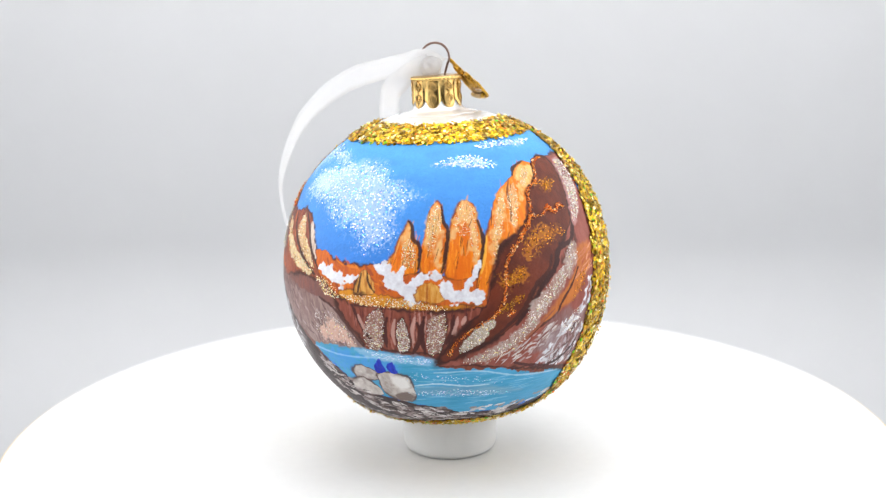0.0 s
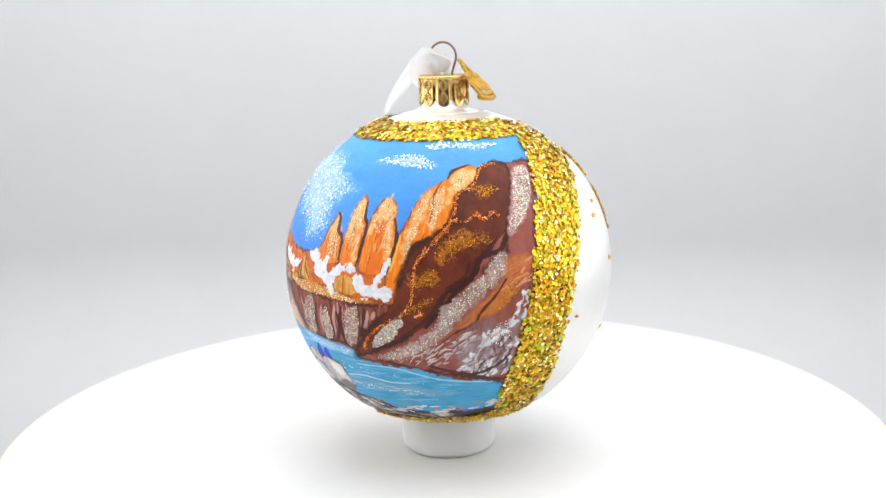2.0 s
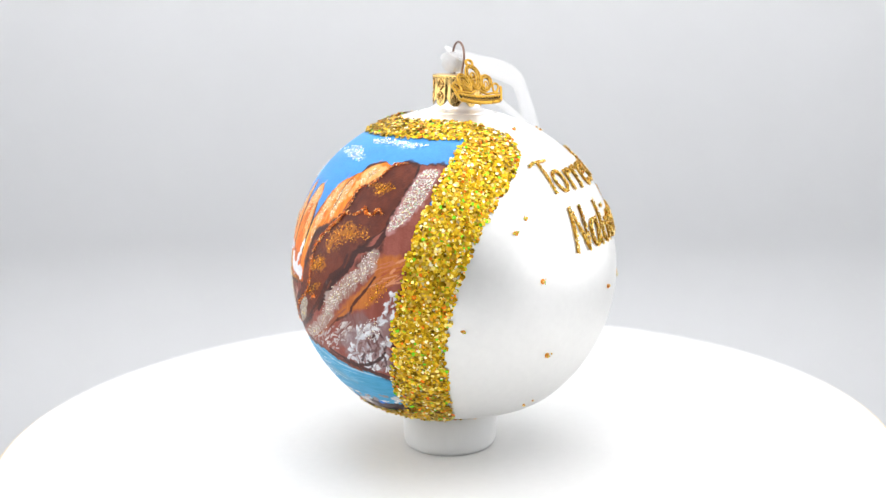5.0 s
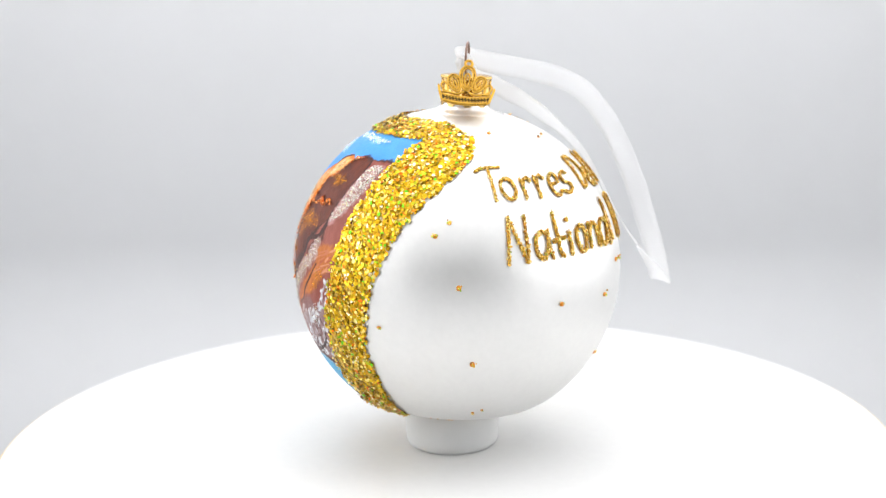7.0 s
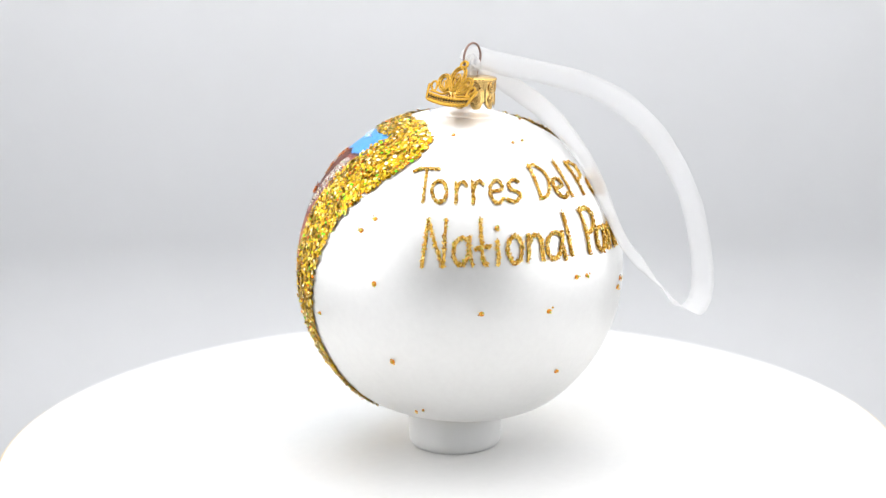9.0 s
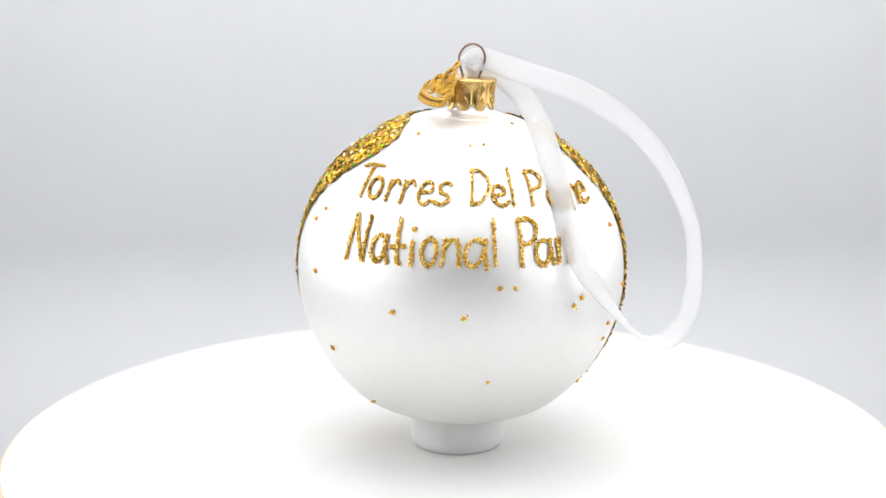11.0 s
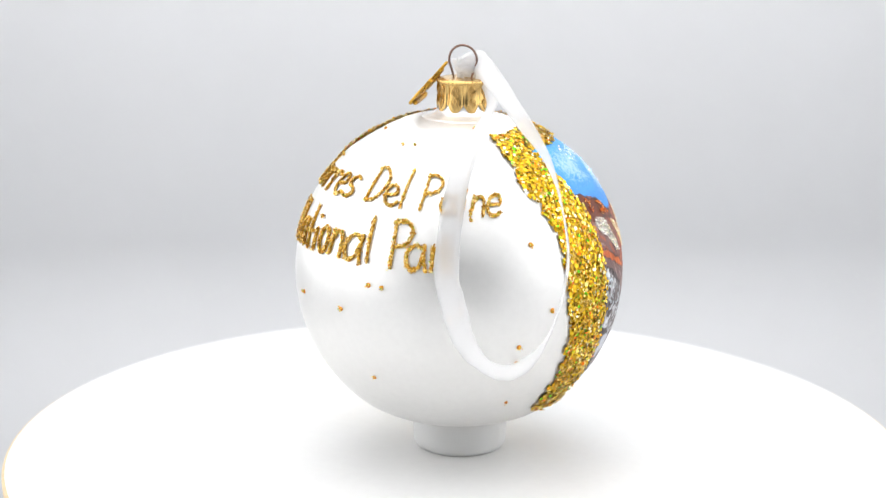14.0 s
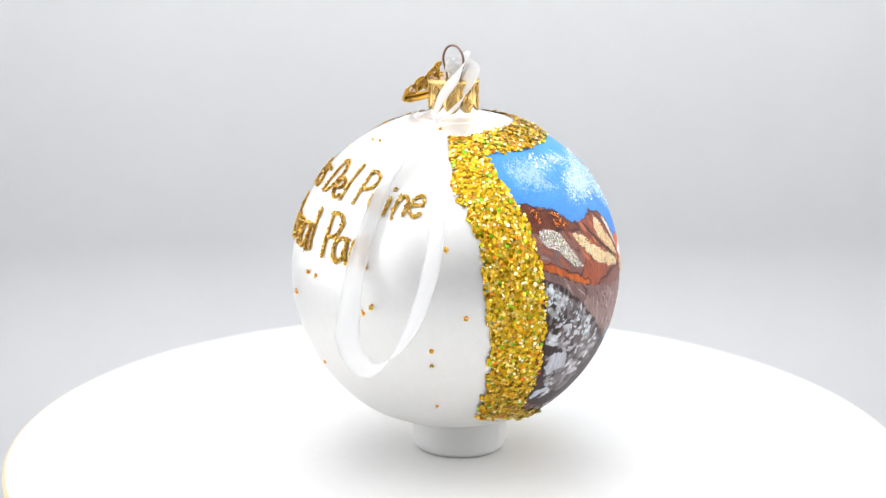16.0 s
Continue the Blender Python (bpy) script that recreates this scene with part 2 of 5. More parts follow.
def make_stand():
    top = new("ornament_stand")
    bm = bmesh.new()
    c = (-0.0013, -0.0010)
    lathe(bm, [(0.0122, 0.0129), (0.0118, 0.0005), (0.0132, 0.0001), (0.0140, 0.0008), (0.0145, 0.0019), (0.0147, 0.0034), (0.0147, 0.0124), (0.0145, 0.0130), (0.0138, 0.0132), (0.0122, 0.0129)], 96, c)
    part("ring_wall", bm, PLASTIC, top)
    bm = bmesh.new()
    rings = lathe(bm, [(0.0119, 0.0010), (0.0119, 0.0022)], 64, c)
    bm.faces.new(rings[0][::-1])
    bm.faces.new(rings[1])
    part("ring_floor", bm, PLASTIC, top)
    return tagged(top, "short white plastic ring stand holding the bauble on the turntable", "stand")


turntable, stand = make_turntable(), make_stand()
ornament = tagged(new("christmas_ornament"), "round pearl-white glass bauble painted with a mountain lake, gold glitter border", "ornament")

# ---------------------------------------------------------------- the glass ball
bm = bmesh.new()
prof = [(BALL * math.cos(radians(a)), BALL * math.sin(radians(a)) + float(shoulder(math.sin(radians(a))))) for a in np.linspace(-89.5, 76.5, 84)]
rings = lathe(bm, prof, 144)
bm.faces.new(rings[0][::-1])
part("glass_ball", bm, PEARL, ornament, "satin pearl-white glass ball")
bm = bmesh.new()
lathe(bm, [(0.0128, 0.0466), (0.0121, 0.04735), (0.0104, 0.0478), (0.0088, 0.0482), (0.0077, 0.0489), (0.0071, 0.0500), (0.0068, 0.0515), (0.0067, 0.0560)], 96)
part("neck", bm, GLASS, ornament, "short clear silvered glass neck")


# ---------------------------------------------------------------- metal cap, wire ring
def make_cap():
    bm = bmesh.new()
    panels = 9

    def flute(a, r, z):
        k = (a * panels / (2 * math.pi)) % 1.0
        edge = abs(k - 0.5) * 2
        if z < 0.0575:
            r -= 0.00042 * max(0.0, (edge - 0.66) / 0.34) ** 1.2
            r += 0.00025 * max(0.0, (0.0530 - z) / 0.004)
        if z < 0.0502:
            z = 0.0489 + 0.0027 * edge ** 1.6 + (0.0 if z < 0.0497 else 0.0004)
        return r, z

    outer = [(0.0072, 0.0496), (0.0073, 0.0501), (0.00725, 0.0522), (0.0072, 0.0545), (0.0072, 0.0566), (0.0074, 0.0577), (0.0073, 0.0583), (0.0068, 0.0587), (0.0045, 0.0588), (0.0010, 0.0588)]
    rings = lathe(bm, outer, 192, wave=flute)
    bm.faces.new(rings[-1])
    cap = part("cap", bm, GOLDCAP, ornament, "fluted gold metal cap with stamped diamonds")
    # crimped upper rim
    bm = bmesh.new()
    lathe(bm, [(0.0073, 0.0574), (0.00765, 0.0577), (0.00775, 0.0581), (0.0075, 0.0585), (0.0070, 0.0586)], 192, wave=lambda a, r, z: (r + 0.00012 * math.sin(a * 40), z))
    part("crimped_rim", bm, GOLDCAP, cap)
    # stamped double diamonds with a cross between, one to a panel
    for i in range(panels):
        a0 = 2 * math.pi * (i + 0.5) / panels
        bm = bmesh.new()

        def pt(u, z):
            a = a0 + u / 0.0074
            return Vector((0.00742 * math.cos(a), 0.00742 * math.sin(a), z))

        for zc in (0.0559, 0.0519):
            tube(bm, [pt(0, zc + 0.0016), pt(0.00115, zc), pt(0, zc - 0.0016), pt(-0.00115, zc)], 0.00027, 5, True)
            tube(bm, [pt(0, zc + 0.0008), pt(0.0005, zc), pt(0, zc - 0.0008), pt(-0.0005, zc)], 0.00017, 5, True)
        tube(bm, [pt(-0.0014, 0.0553), pt(0.0014, 0.0525)], 0.00019, 5)
        tube(bm, [pt(0.0014, 0.0553), pt(-0.0014, 0.0525)], 0.00019, 5)
        part("stamped_diamond", bm, GOLDCAP, cap)
    return cap


make_cap()
RING_SIDE = Vector((math.cos(radians(9)), math.sin(radians(9)), 0))
bm = bmesh.new()
ring_path = [Vector((0, 0, 0.0641)) + 0.0043 * (math.cos(radians(a)) * RING_SIDE + math.sin(radians(a)) * Vector((0, 0, 1))) for a in range(-30, 211, 8)]
legs_r = [RING_SIDE * 0.0024 + Vector((0, 0, 0.0578)), RING_SIDE * 0.0031 + Vector((0, 0, 0.0600))]
legs_l = [-RING_SIDE * 0.0031 + Vector((0, 0, 0.0600)), -RING_SIDE * 0.0024 + Vector((0, 0, 0.0578))]
tube(bm, legs_r + ring_path + legs_l, 0.00036, 10)
part("wire_ring", bm, WIRE, ornament, "bent steel wire hanging loop")

# ---------------------------------------------------------------- the painted scene
STEP, LON0, LON1, LAT0, LAT1 = 0.22, -108.0, 81.0, -65.0, 60.0
gx, gy = np.arange(LON0, LON1, STEP), np.arange(LAT0, LAT1, STEP)
GX, GY = np.meshgrid(gx, gy)
canvas = np.zeros((*GX.shape, 3))
relief = np.zeros(GX.shape)
region = np.zeros(GX.shape, int)
REGIONS = ["painted_sky"]
rng = np.random.default_rng(7)


def value_noise(x, y, scale, seed, octaves=3):
    """Smooth random field in -1..1."""
    total, amp, norm = np.zeros_like(x), 1.0, 0.0
    for o in range(octaves):
        r = np.random.default_rng(seed + 17 * o)
        grid = r.uniform(-1, 1, (256, 256))
        fx, fy = x / scale + 100, y / scale + 100
        ix, iy = np.floor(fx).astype(int), np.floor(fy).astype(int)
        u, v = fx - ix, fy - iy
        u, v = u * u * (3 - 2 * u), v * v * (3 - 2 * v)
        g = lambda a, b: grid[a % 256, b % 256]
        total += amp * ((g(ix, iy) * (1 - u) + g(ix + 1, iy) * u) * (1 - v) + (g(ix, iy + 1) * (1 - u) + g(ix + 1, iy + 1) * u) * v)
        norm, amp, scale = norm + amp, amp * 0.55, scale / 2.1
    return total / norm * 1.6


def smoother(points, n=4):
    """A closed outline rounded through its corner points."""
    p = np.array(points, float)
    out = []
    for i in range(len(p)):
        a, b, c, d = p[i - 1], p[i], p[(i + 1) % len(p)], p[(i + 2) % len(p)]
        for k in range(n):
            u = k / n
            out.append(0.5 * (2 * b + (c - a) * u + (2 * a - 5 * b + 4 * c - d) * u * u + (3 * b - a - 3 * c + d) * u ** 3) * 0.6 + 0.4 * (b * (1 - u) + c * u))
    return np.array(out)


def depth_inside(poly, x, y):
    """Degrees by which points lie inside (+) or outside (-) an outline."""
    kx = math.cos(radians(float(np.mean(poly[:, 1]))))
    best = np.full(x.shape, 1e9)
    odd = np.zeros(x.shape, bool)
    for (ax, ay), (bx, by) in zip(poly, np.roll(poly, -1, 0)):
        dx, dy = (bx - ax) * kx, by - ay
        px, py = (x - ax) * kx, y - ay
        u = np.clip((px * dx + py * dy) / (dx * dx + dy * dy + 1e-12), 0, 1)
        best = np.minimum(best, (px - u * dx) ** 2 + (py - u * dy) ** 2)
        if ay != by:
            odd ^= ((ay > y) != (by > y)) & (x < (bx - ax) * (y - ay) / (by - ay) + ax)
    return np.where(odd, 1, -1) * np.sqrt(best)


def window(x0, x1, y0, y1):
    i0, i1 = np.searchsorted(gx, [x0, x1])
    j0, j1 = np.searchsorted(gy, [y0, y1])
    return slice(j0, j1), slice(i0, i1)


def lay(w, alpha, colour):
    canvas[w] = canvas[w] * (1 - alpha[..., None]) + alpha[..., None] * colour


def patch(points, colour, second=None, edge=0.35, wobble=0.5, outline=None, line=0.6, name=None, thick=0.0, opacity=1.0, streak=(0.6, 3.0), seed=1):
    """A brushed shape: two mixed tones, an uneven edge and perhaps a dark outline."""
    poly = smoother(points)
    w = window(poly[:, 0].min() - 2.5, poly[:, 0].max() + 2.5, poly[:, 1].min() - 2.5, poly[:, 1].max() + 2.5)
    x, y = GX[w], GY[w]
    if not x.size:
        return poly
    d = depth_inside(poly, x, y) + wobble * value_noise(x, y, 1.6, 31 + seed, 2)
    a = np.clip(d / edge + 0.5, 0, 1) * opacity
    tone = np.clip(0.5 + 0.55 * value_noise(x / streak[0], y / streak[1], 1.0, 57 + seed) + 0.35 * value_noise(x, y, 7, 3 + seed, 2), 0, 1)[..., None]
    c1, c2 = np.array(srgb(*colour)), np.array(srgb(*(second or colour)))
    lay(w, a, c1 * (1 - tone) + c2 * tone)
    relief[w] += a * thick * (0.7 + 0.5 * value_noise(x, y, 0.9, 5 + seed, 2))
    if outline:
        width = line * (0.65 + 0.6 * value_noise(x, y, 5, 77 + seed, 1)).clip(0.15, 2)
        lay(w, np.exp(-(d / width) ** 2) * 0.92, np.array(srgb(*outline)))
    if name:
        if name not in REGIONS:
            REGIONS.append(name)
        region[w] = np.where(a > 0.5, REGIONS.index(name), region[w])
    return poly


def stroke(points, width, colour, opacity=0.95, thick=0.0, seed=1, rough=0.35):
    """A tapered brush line through the points."""
    p = np.array([tuple(v)[:2] for v in smooth_path([(a, b, 0) for a, b in points], 5)])
    w = window(p[:, 0].min() - 2, p[:, 0].max() + 2, p[:, 1].min() - 2, p[:, 1].max() + 2)
    x, y = GX[w], GY[w]
    if not x.size:
        return
    kx = math.cos(radians(float(p[:, 1].mean())))
    best, along = np.full(x.shape, 1e9), np.zeros(x.shape)
    for i in range(len(p) - 1):
        dx, dy = (p[i + 1, 0] - p[i, 0]) * kx, p[i + 1, 1] - p[i, 1]
        px, py = (x - p[i, 0]) * kx, y - p[i, 1]
        u = np.clip((px * dx + py * dy) / (dx * dx + dy * dy + 1e-12), 0, 1)
        d = np.hypot(px - u * dx, py - u * dy)
        along = np.where(d < best, (i + u) / (len(p) - 1), along)
        best = np.minimum(best, d)
    half = width / 2 * (0.35 + 0.65 * np.sin(math.pi * np.clip(along, 0.04, 0.96)) ** 0.6) * (1 + rough * value_noise(x, y, 1.5, 91 + seed, 2))
    a = np.clip((half - best) / 0.25 + 0.5, 0, 1) * opacity
    lay(w, a, np.array(srgb(*colour)))
    relief[w] += a * thick


def inside(points, n, seed=0):
    """n random places within an outline."""
    poly = smoother(points)
    r = np.random.default_rng(seed + 5)
    got = np.zeros((0, 2))
    lo, hi = poly.min(0), poly.max(0)
    for _ in range(30):
        q = r.uniform(lo, hi, (n * 2, 2))
        got = np.vstack([got, q[depth_inside(poly, q[:, 0], q[:, 1]) > 0]])
        if len(got) >= n:
            break
    return got[:n]


def dabs(points, n, length, width, angle, colours, spread=12, opacity=0.85, thick=0.0, seed=0):
    """Loose brush dabs inside an outline, leaning by angle degrees."""
    r = np.random.default_rng(seed + 99)
    for k, (x0, y0) in enumerate(inside(points, n, seed)):
        ln, wd = length * r.uniform(0.5, 1.3), width * r.uniform(0.5, 1.4)
        w = window(x0 - ln * 1.6, x0 + ln * 1.6, y0 - ln * 1.2, y0 + ln * 1.2)
        x, y = GX[w], GY[w]
        if not x.size:
            continue
        t = radians(angle + r.normal(0, spread))
        dx, dy = (x - x0) * math.cos(radians(y0)), y - y0
        u, v = dx * math.cos(t) + dy * math.sin(t), -dx * math.sin(t) + dy * math.cos(t)
        v = v + 0.25 * wd * np.sin(u / ln * 3 + k)
        f = 1 - (u / ln * 2) ** 2 - (v / wd * 2) ** 2 + 0.5 * value_noise(x, y, 0.8, 200 + k % 7, 2)
        a = np.clip(f * 1.6, 0, 1) * opacity
        lay(w, a, np.array(srgb(*colours[int(r.integers(len(colours)))])))
        relief[w] += a * thick


def spatter(points, colour, strength=0.8, size=0.7, fade=6.0, seed=0):
    """Sponged paint: speckles that thin out towards the edge of the outline."""
    poly = smoother(points)
    w = window(poly[:, 0].min() - 3, poly[:, 0].max() + 3, poly[:, 1].min() - 3, poly[:, 1].max() + 3)
    x, y = GX[w], GY[w]
    if not x.size:
        return
    d = depth_inside(poly, x, y) + 1.6 * value_noise(x, y, 5, 13 + seed)
    cover = np.clip(d / fade + 0.25, 0, 1)
    dots = value_noise(x, y, size, 400 + seed, 2)
    a = np.clip((cover * 2.0 - 0.9 + dots) * 1.5, 0, 1) * strength * np.clip(cover * 2, 0, 1)
    lay(w, a, np.array(srgb(*colour)))


# sky: lighter towards the top, sponged deeper patches
up = np.clip((GY + 5) / 62, 0, 1)[..., None]
canvas[:] = np.array(srgb(42, 112, 208)) * (1 - up) + np.array(srgb(78, 156, 226)) * up
canvas *= (1 + 0.07 * value_noise(GX / 3, GY, 4, 61))[..., None]
canvas *= (1 + 0.05 * value_noise(GX, GY, 0.8, 62, 2))[..., None]

CLOUD_BIG = [(-65.9, 41.2), (-50.0, 47.3), (-29.1, 49.3), (-20.7, 44.4), (-14.3, 40.1), (-6.0, 33.8), (-10.2, 32.0), (-15.0, 29.4), (-15.8, 24.4), (-14.7, 18.9), (-21.2, 15.8), (-28.1, 14.9), (-33.5, 20.1), (-43.2, 23.1), (-55.2, 31.2)]
CLOUD_SMALL = [(-3.2, 46.6), (8.1, 50.1), (17.8, 49.9), (25.0, 46.5), (26.1, 43.3), (17.3, 44.0), (5.4, 45.5)]
CLOUD_TOP = [(19.7, 53.8), (28.5, 56.0), (44.1, 55.0), (60.6, 53.9), (51.9, 51.8), (35.3, 52.6), (25.4, 52.1)]
CLOUD_SIDE = [(-78.5, 50.1), (-60.1, 53.6), (-50.5, 49.8), (-53.7, 45.4), (-64.9, 47.0)]
CLOUD_LEFT = [(-99.5, 52.4), (-84.8, 55.5), (-73.7, 55.0), (-67.4, 51.2), (-65.0, 46.4), (-77.1, 42.7), (-71.1, 37.8), (-86.0, 38.0), (-94.4, 41.2), (-99.5, 46.8)]
CLOUD_FAR = [(-45.0, 49.9), (-27.0, 44.9), (-43.6, 40.3), (-49.0, 34.8), (-51.5, 31.5), (-63.4, 30.4), (-72.6, 33.7), (-72.1, 39.5), (-67.4, 45.1)]
for i, (c, s) in enumerate(((CLOUD_BIG, 0.42), (CLOUD_SMALL, 0.5), (CLOUD_TOP, 0.6), (CLOUD_SIDE, 0.45), (CLOUD_LEFT, 0.4), (CLOUD_FAR, 0.6))):
    spatter(c, (150, 196, 246), s * 0.8, 1.3, 7.0, 10 + i)
    spatter(c, (216, 230, 250), s, 0.55, 11.0 if i in (0, 4, 5) else 4.5, 20 + i)

DARK_LINE = (58, 30, 24)
patch([(-47.4, 6.5), (-18.3, 8.7), (13.4, 7.8), (18.6, 19.3), (25.8, 28.6), (37.9, 41.4), (46.7, 42.0), (66.6, 40.7), (58.5, -20.0), (54.1, -37.3), (24.7, -32.2), (-9.4, -27.8), (-4.7, -24.5), (-26.5, -19.3), (-37.7, -14.1), (-40.2, -1.3)], (124, 62, 44), (104, 50, 36), name="painted_slope", seed=130)
# land on the far side: ridge, banded slopes
LAND = [(-108, 36), (-99, 35.7), (-92, 34), (-85, 32), (-81, 29.6), (-77.8, 26.7), (-70, 25), (-67, 26.2), (-63, 27.6), (-57, 25), (-52, 19), (-48, 10), (-41.7, 4), (-36, -8), (-30, -17), (-55, -18.3), (-49, -26), (-43, -33), (-30, -47), (-40, -54), (-108, -50)]
patch(LAND, (132, 84, 74), (112, 78, 74), name="painted_land", outline=DARK_LINE, seed=2)
patch([(-99.2, 35.7), (-95.2, 35.6), (-92.3, 33.9), (-89.2, 32.5), (-85.3, 32.3), (-81.6, 29.7), (-77.8, 26.7), (-70.3, 24.9), (-72.8, 23.0), (-79.9, 24.8), (-88.4, 25.4), (-95.9, 26.1), (-97.7, 28.5)], (84, 38, 24), (122, 58, 32), outline=DARK_LINE, name="painted_ridge", seed=3)
# crag with cream-lit bands
patch([(-83.3, 1.2), (-76.1, 12.4), (-74.0, 20.8), (-72.6, 25.8), (-63.3, 27.9), (-55.8, 25.1), (-51.0, 17.3), (-48.3, 10.1), (-41.7, 4.1), (-47.3, 5.3), (-54.0, 6.3), (-62.4, 5.6)], (158, 80, 50), (124, 58, 38), outline=DARK_LINE, name="painted_crag", seed=12)
dabs([(-84.9, 24.9), (-69.5, 24.0), (-60.7, 22.7), (-54.3, 11.4), (-53.7, 7.1), (-74.6, 13.1), (-80.2, 16.2)], 60, 5, 1.3, -52, [(168, 88, 48), (140, 66, 40), (96, 46, 34), (190, 104, 60)], seed=4)
dabs([(-96.0, 25.8), (-85.2, 24.3), (-78.9, 13.3), (-95.7, 16.2)], 30, 6, 1.4, -42, [(150, 122, 116), (118, 90, 86), (160, 84, 56)], seed=5)
patch([(-93.5, 26.1), (-88.2, 26.0), (-84.5, 23.5), (-82.2, 19.2), (-78.7, 14.0), (-77.1, 12.0), (-81.9, 13.0), (-87.0, 18.7), (-91.6, 20.7), (-93.5, 22.9)], (160, 150, 146), (120, 110, 108), name="painted_slope", seed=6)
patch([(-78.6, 23.1), (-73.7, 21.5), (-70.3, 18.1), (-62.0, 13.4), (-49.8, 8.0), (-54.0, 6.4), (-67.7, 10.8), (-73.8, 15.9), (-77.7, 20.3)], (206, 182, 140), (226, 208, 170), thick=0.00006, outline=(110, 60, 34), line=0.35, seed=7)
patch([(-62.9, 26.1), (-60.1, 23.3), (-57.8, 19.2), (-52.5, 13.7), (-49.4, 8.6), (-58.0, 13.4), (-64.0, 18.7), (-65.4, 22.4)], (222, 196, 156), (196, 160, 116), thick=0.00006, outline=(110, 60, 34), line=0.35, seed=8)
patch([(-94.6, 16.1), (-88.9, 14.3), (-82.1, 10.6), (-74.0, 6.1), (-76.4, 5.4), (-84.3, 8.9), (-91.0, 12.1), (-94.8, 14.3)], (198, 98, 30), (160, 70, 28), outline=DARK_LINE, line=0.35, name="painted_ridge", seed=9)
patch([(-94.6, 13.1), (-89.4, 11.2), (-76.4, 5.3), (-42.1, -2.3), (-44.4, -9.2), (-62.1, -8.8), (-64.4, -14.3), (-71.5, -8.3), (-78.6, -0.5), (-86.4, 6.0), (-93.7, 10.3)], (134, 106, 102), (108, 82, 80), seed=10)
dabs([(-94.1, 13.4), (-76.5, 4.9), (-42.3, -3.0), (-44.8, -10.6), (-65.0, -13.4), (-77.6, -0.8), (-89.7, 8.7)], 40, 6, 0.9, -58, [(90, 64, 62), (150, 126, 122), (74, 48, 46), (166, 146, 142)], seed=11)
patch([(-55.9, 21.9), (-54.7, 23.9), (-51.0, 17.3), (-48.4, 12.0), (-51.0, 13.6), (-54.2, 17.6)], (190, 164, 150), (222, 206, 190), seed=15)
stroke([(-71.1, 25.0), (-67.6, 20.4), (-61.0, 14.8), (-54.4, 10.0), (-49.5, 6.9)], 1.4, DARK_LINE)
stroke([(-62.0, 27.1), (-56.4, 21.8), (-53.1, 15.8), (-49.0, 10.7)], 1.1, DARK_LINE)
# mauve slope running down to the water
patch([(-77.4, 0.3), (-59.4, 0.4), (-47.5, -0.4), (-40.4, -3.3), (-36.2, -7.9), (-30.6, -16.4), (-42.5, -17.6), (-54.8, -18.1), (-61.6, -14.1), (-69.4, -10.1), (-74.6, -5.8)], (126, 100, 98), (158, 134, 128), name="painted_slope", seed=16)
dabs([(-71.2, 0.2), (-47.6, -1.0), (-38.0, -8.8), (-33.2, -15.7), (-49.9, -16.0), (-64.2, -11.8)], 70, 5, 0.9, -52, [(108, 80, 78), (92, 66, 64), (172, 150, 146), (140, 112, 108)], seed=17)
spatter([(-49.8, -10.5), (-41.0, -6.5), (-34.3, -13.7), (-32.5, -16.0), (-44.0, -16.7), (-51.2, -16.3)], (222, 182, 164), 0.75, 0.9, 3, 18)
stroke([(-47.1, -0.3), (-40.4, -3.3), (-36.2, -7.9), (-30.5, -16.1)], 1.2, (74, 44, 40))
# dark boulders on the near shore of the far side
SHORE = [(-95.7, 10.3), (-89.7, 8.0), (-82.8, 2.5), (-76.2, -3.3), (-67.8, -10.9), (-57.1, -20.1), (-56.1, -21.6), (-49.0, -25.6), (-42.9, -32.4), (-35.6, -36.8), (-27.1, -38.6), (-14.3, -41.9), (-5.9, -43.0), (2.7, -47.4), (18.3, -48.7), (26.6, -48.5), (33.7, -45.9), (36.4, -57.1), (11.4, -53.3), (-9.9, -53.2), (-27.8, -52.9), (-44.9, -53.4), (-65.3, -48.4), (-94.1, -37.8), (-94.4, -28.6), (-93.2, -21.2), (-95.1, -7.9)]
patch(SHORE, (66, 52, 52), (48, 38, 40), outline=(44, 30, 30), name="painted_shore", seed=19)
for k, m in enumerate(([(-91.5, 7.6), (-84.6, 3.6), (-77.3, -3.8), (-81.2, -5.7), (-89.1, 1.0), (-93.2, 4.5)], [(-84.2, -5.0), (-72.9, -7.9), (-64.8, -17.5), (-67.4, -25.3), (-79.1, -17.2), (-85.3, -10.0)], [(-86.5, -19.4), (-78.7, -18.1), (-69.2, -28.4), (-75.2, -34.5), (-83.9, -34.8), (-88.5, -24.2)])):
    patch(m, (136, 128, 130), (104, 94, 96), edge=2.5, wobble=2.0, opacity=0.75, streak=(2, 2), seed=132 + k)
dabs([(-94.6, 9.5), (-84.7, 2.9), (-72.9, -7.9), (-65.9, -17.1), (-71.7, -25.6), (-79.1, -33.1), (-87.7, -36.0), (-92.8, -16.2)], 190, 4.6, 1.9, 30, [(120, 112, 112), (160, 156, 158), (196, 194, 198), (80, 66, 66), (222, 224, 230)], 55, 0.72, thick=0.00004, seed=20)
patch([(-92.1, -21.9), (-91.0, -16.6), (-87.6, -15.7), (-82.8, -17.1), (-82.3, -22.3), (-86.4, -23.4), (-89.7, -25.0)], (196, 200, 212), (170, 168, 174), outline=(50, 40, 42), line=0.5, seed=21)
patch([(-93.9, -34.2), (-92.1, -31.8), (-87.0, -31.6), (-86.5, -33.4), (-90.3, -35.2), (-93.1, -35.8)], (196, 206, 220), (176, 180, 190), seed=22)
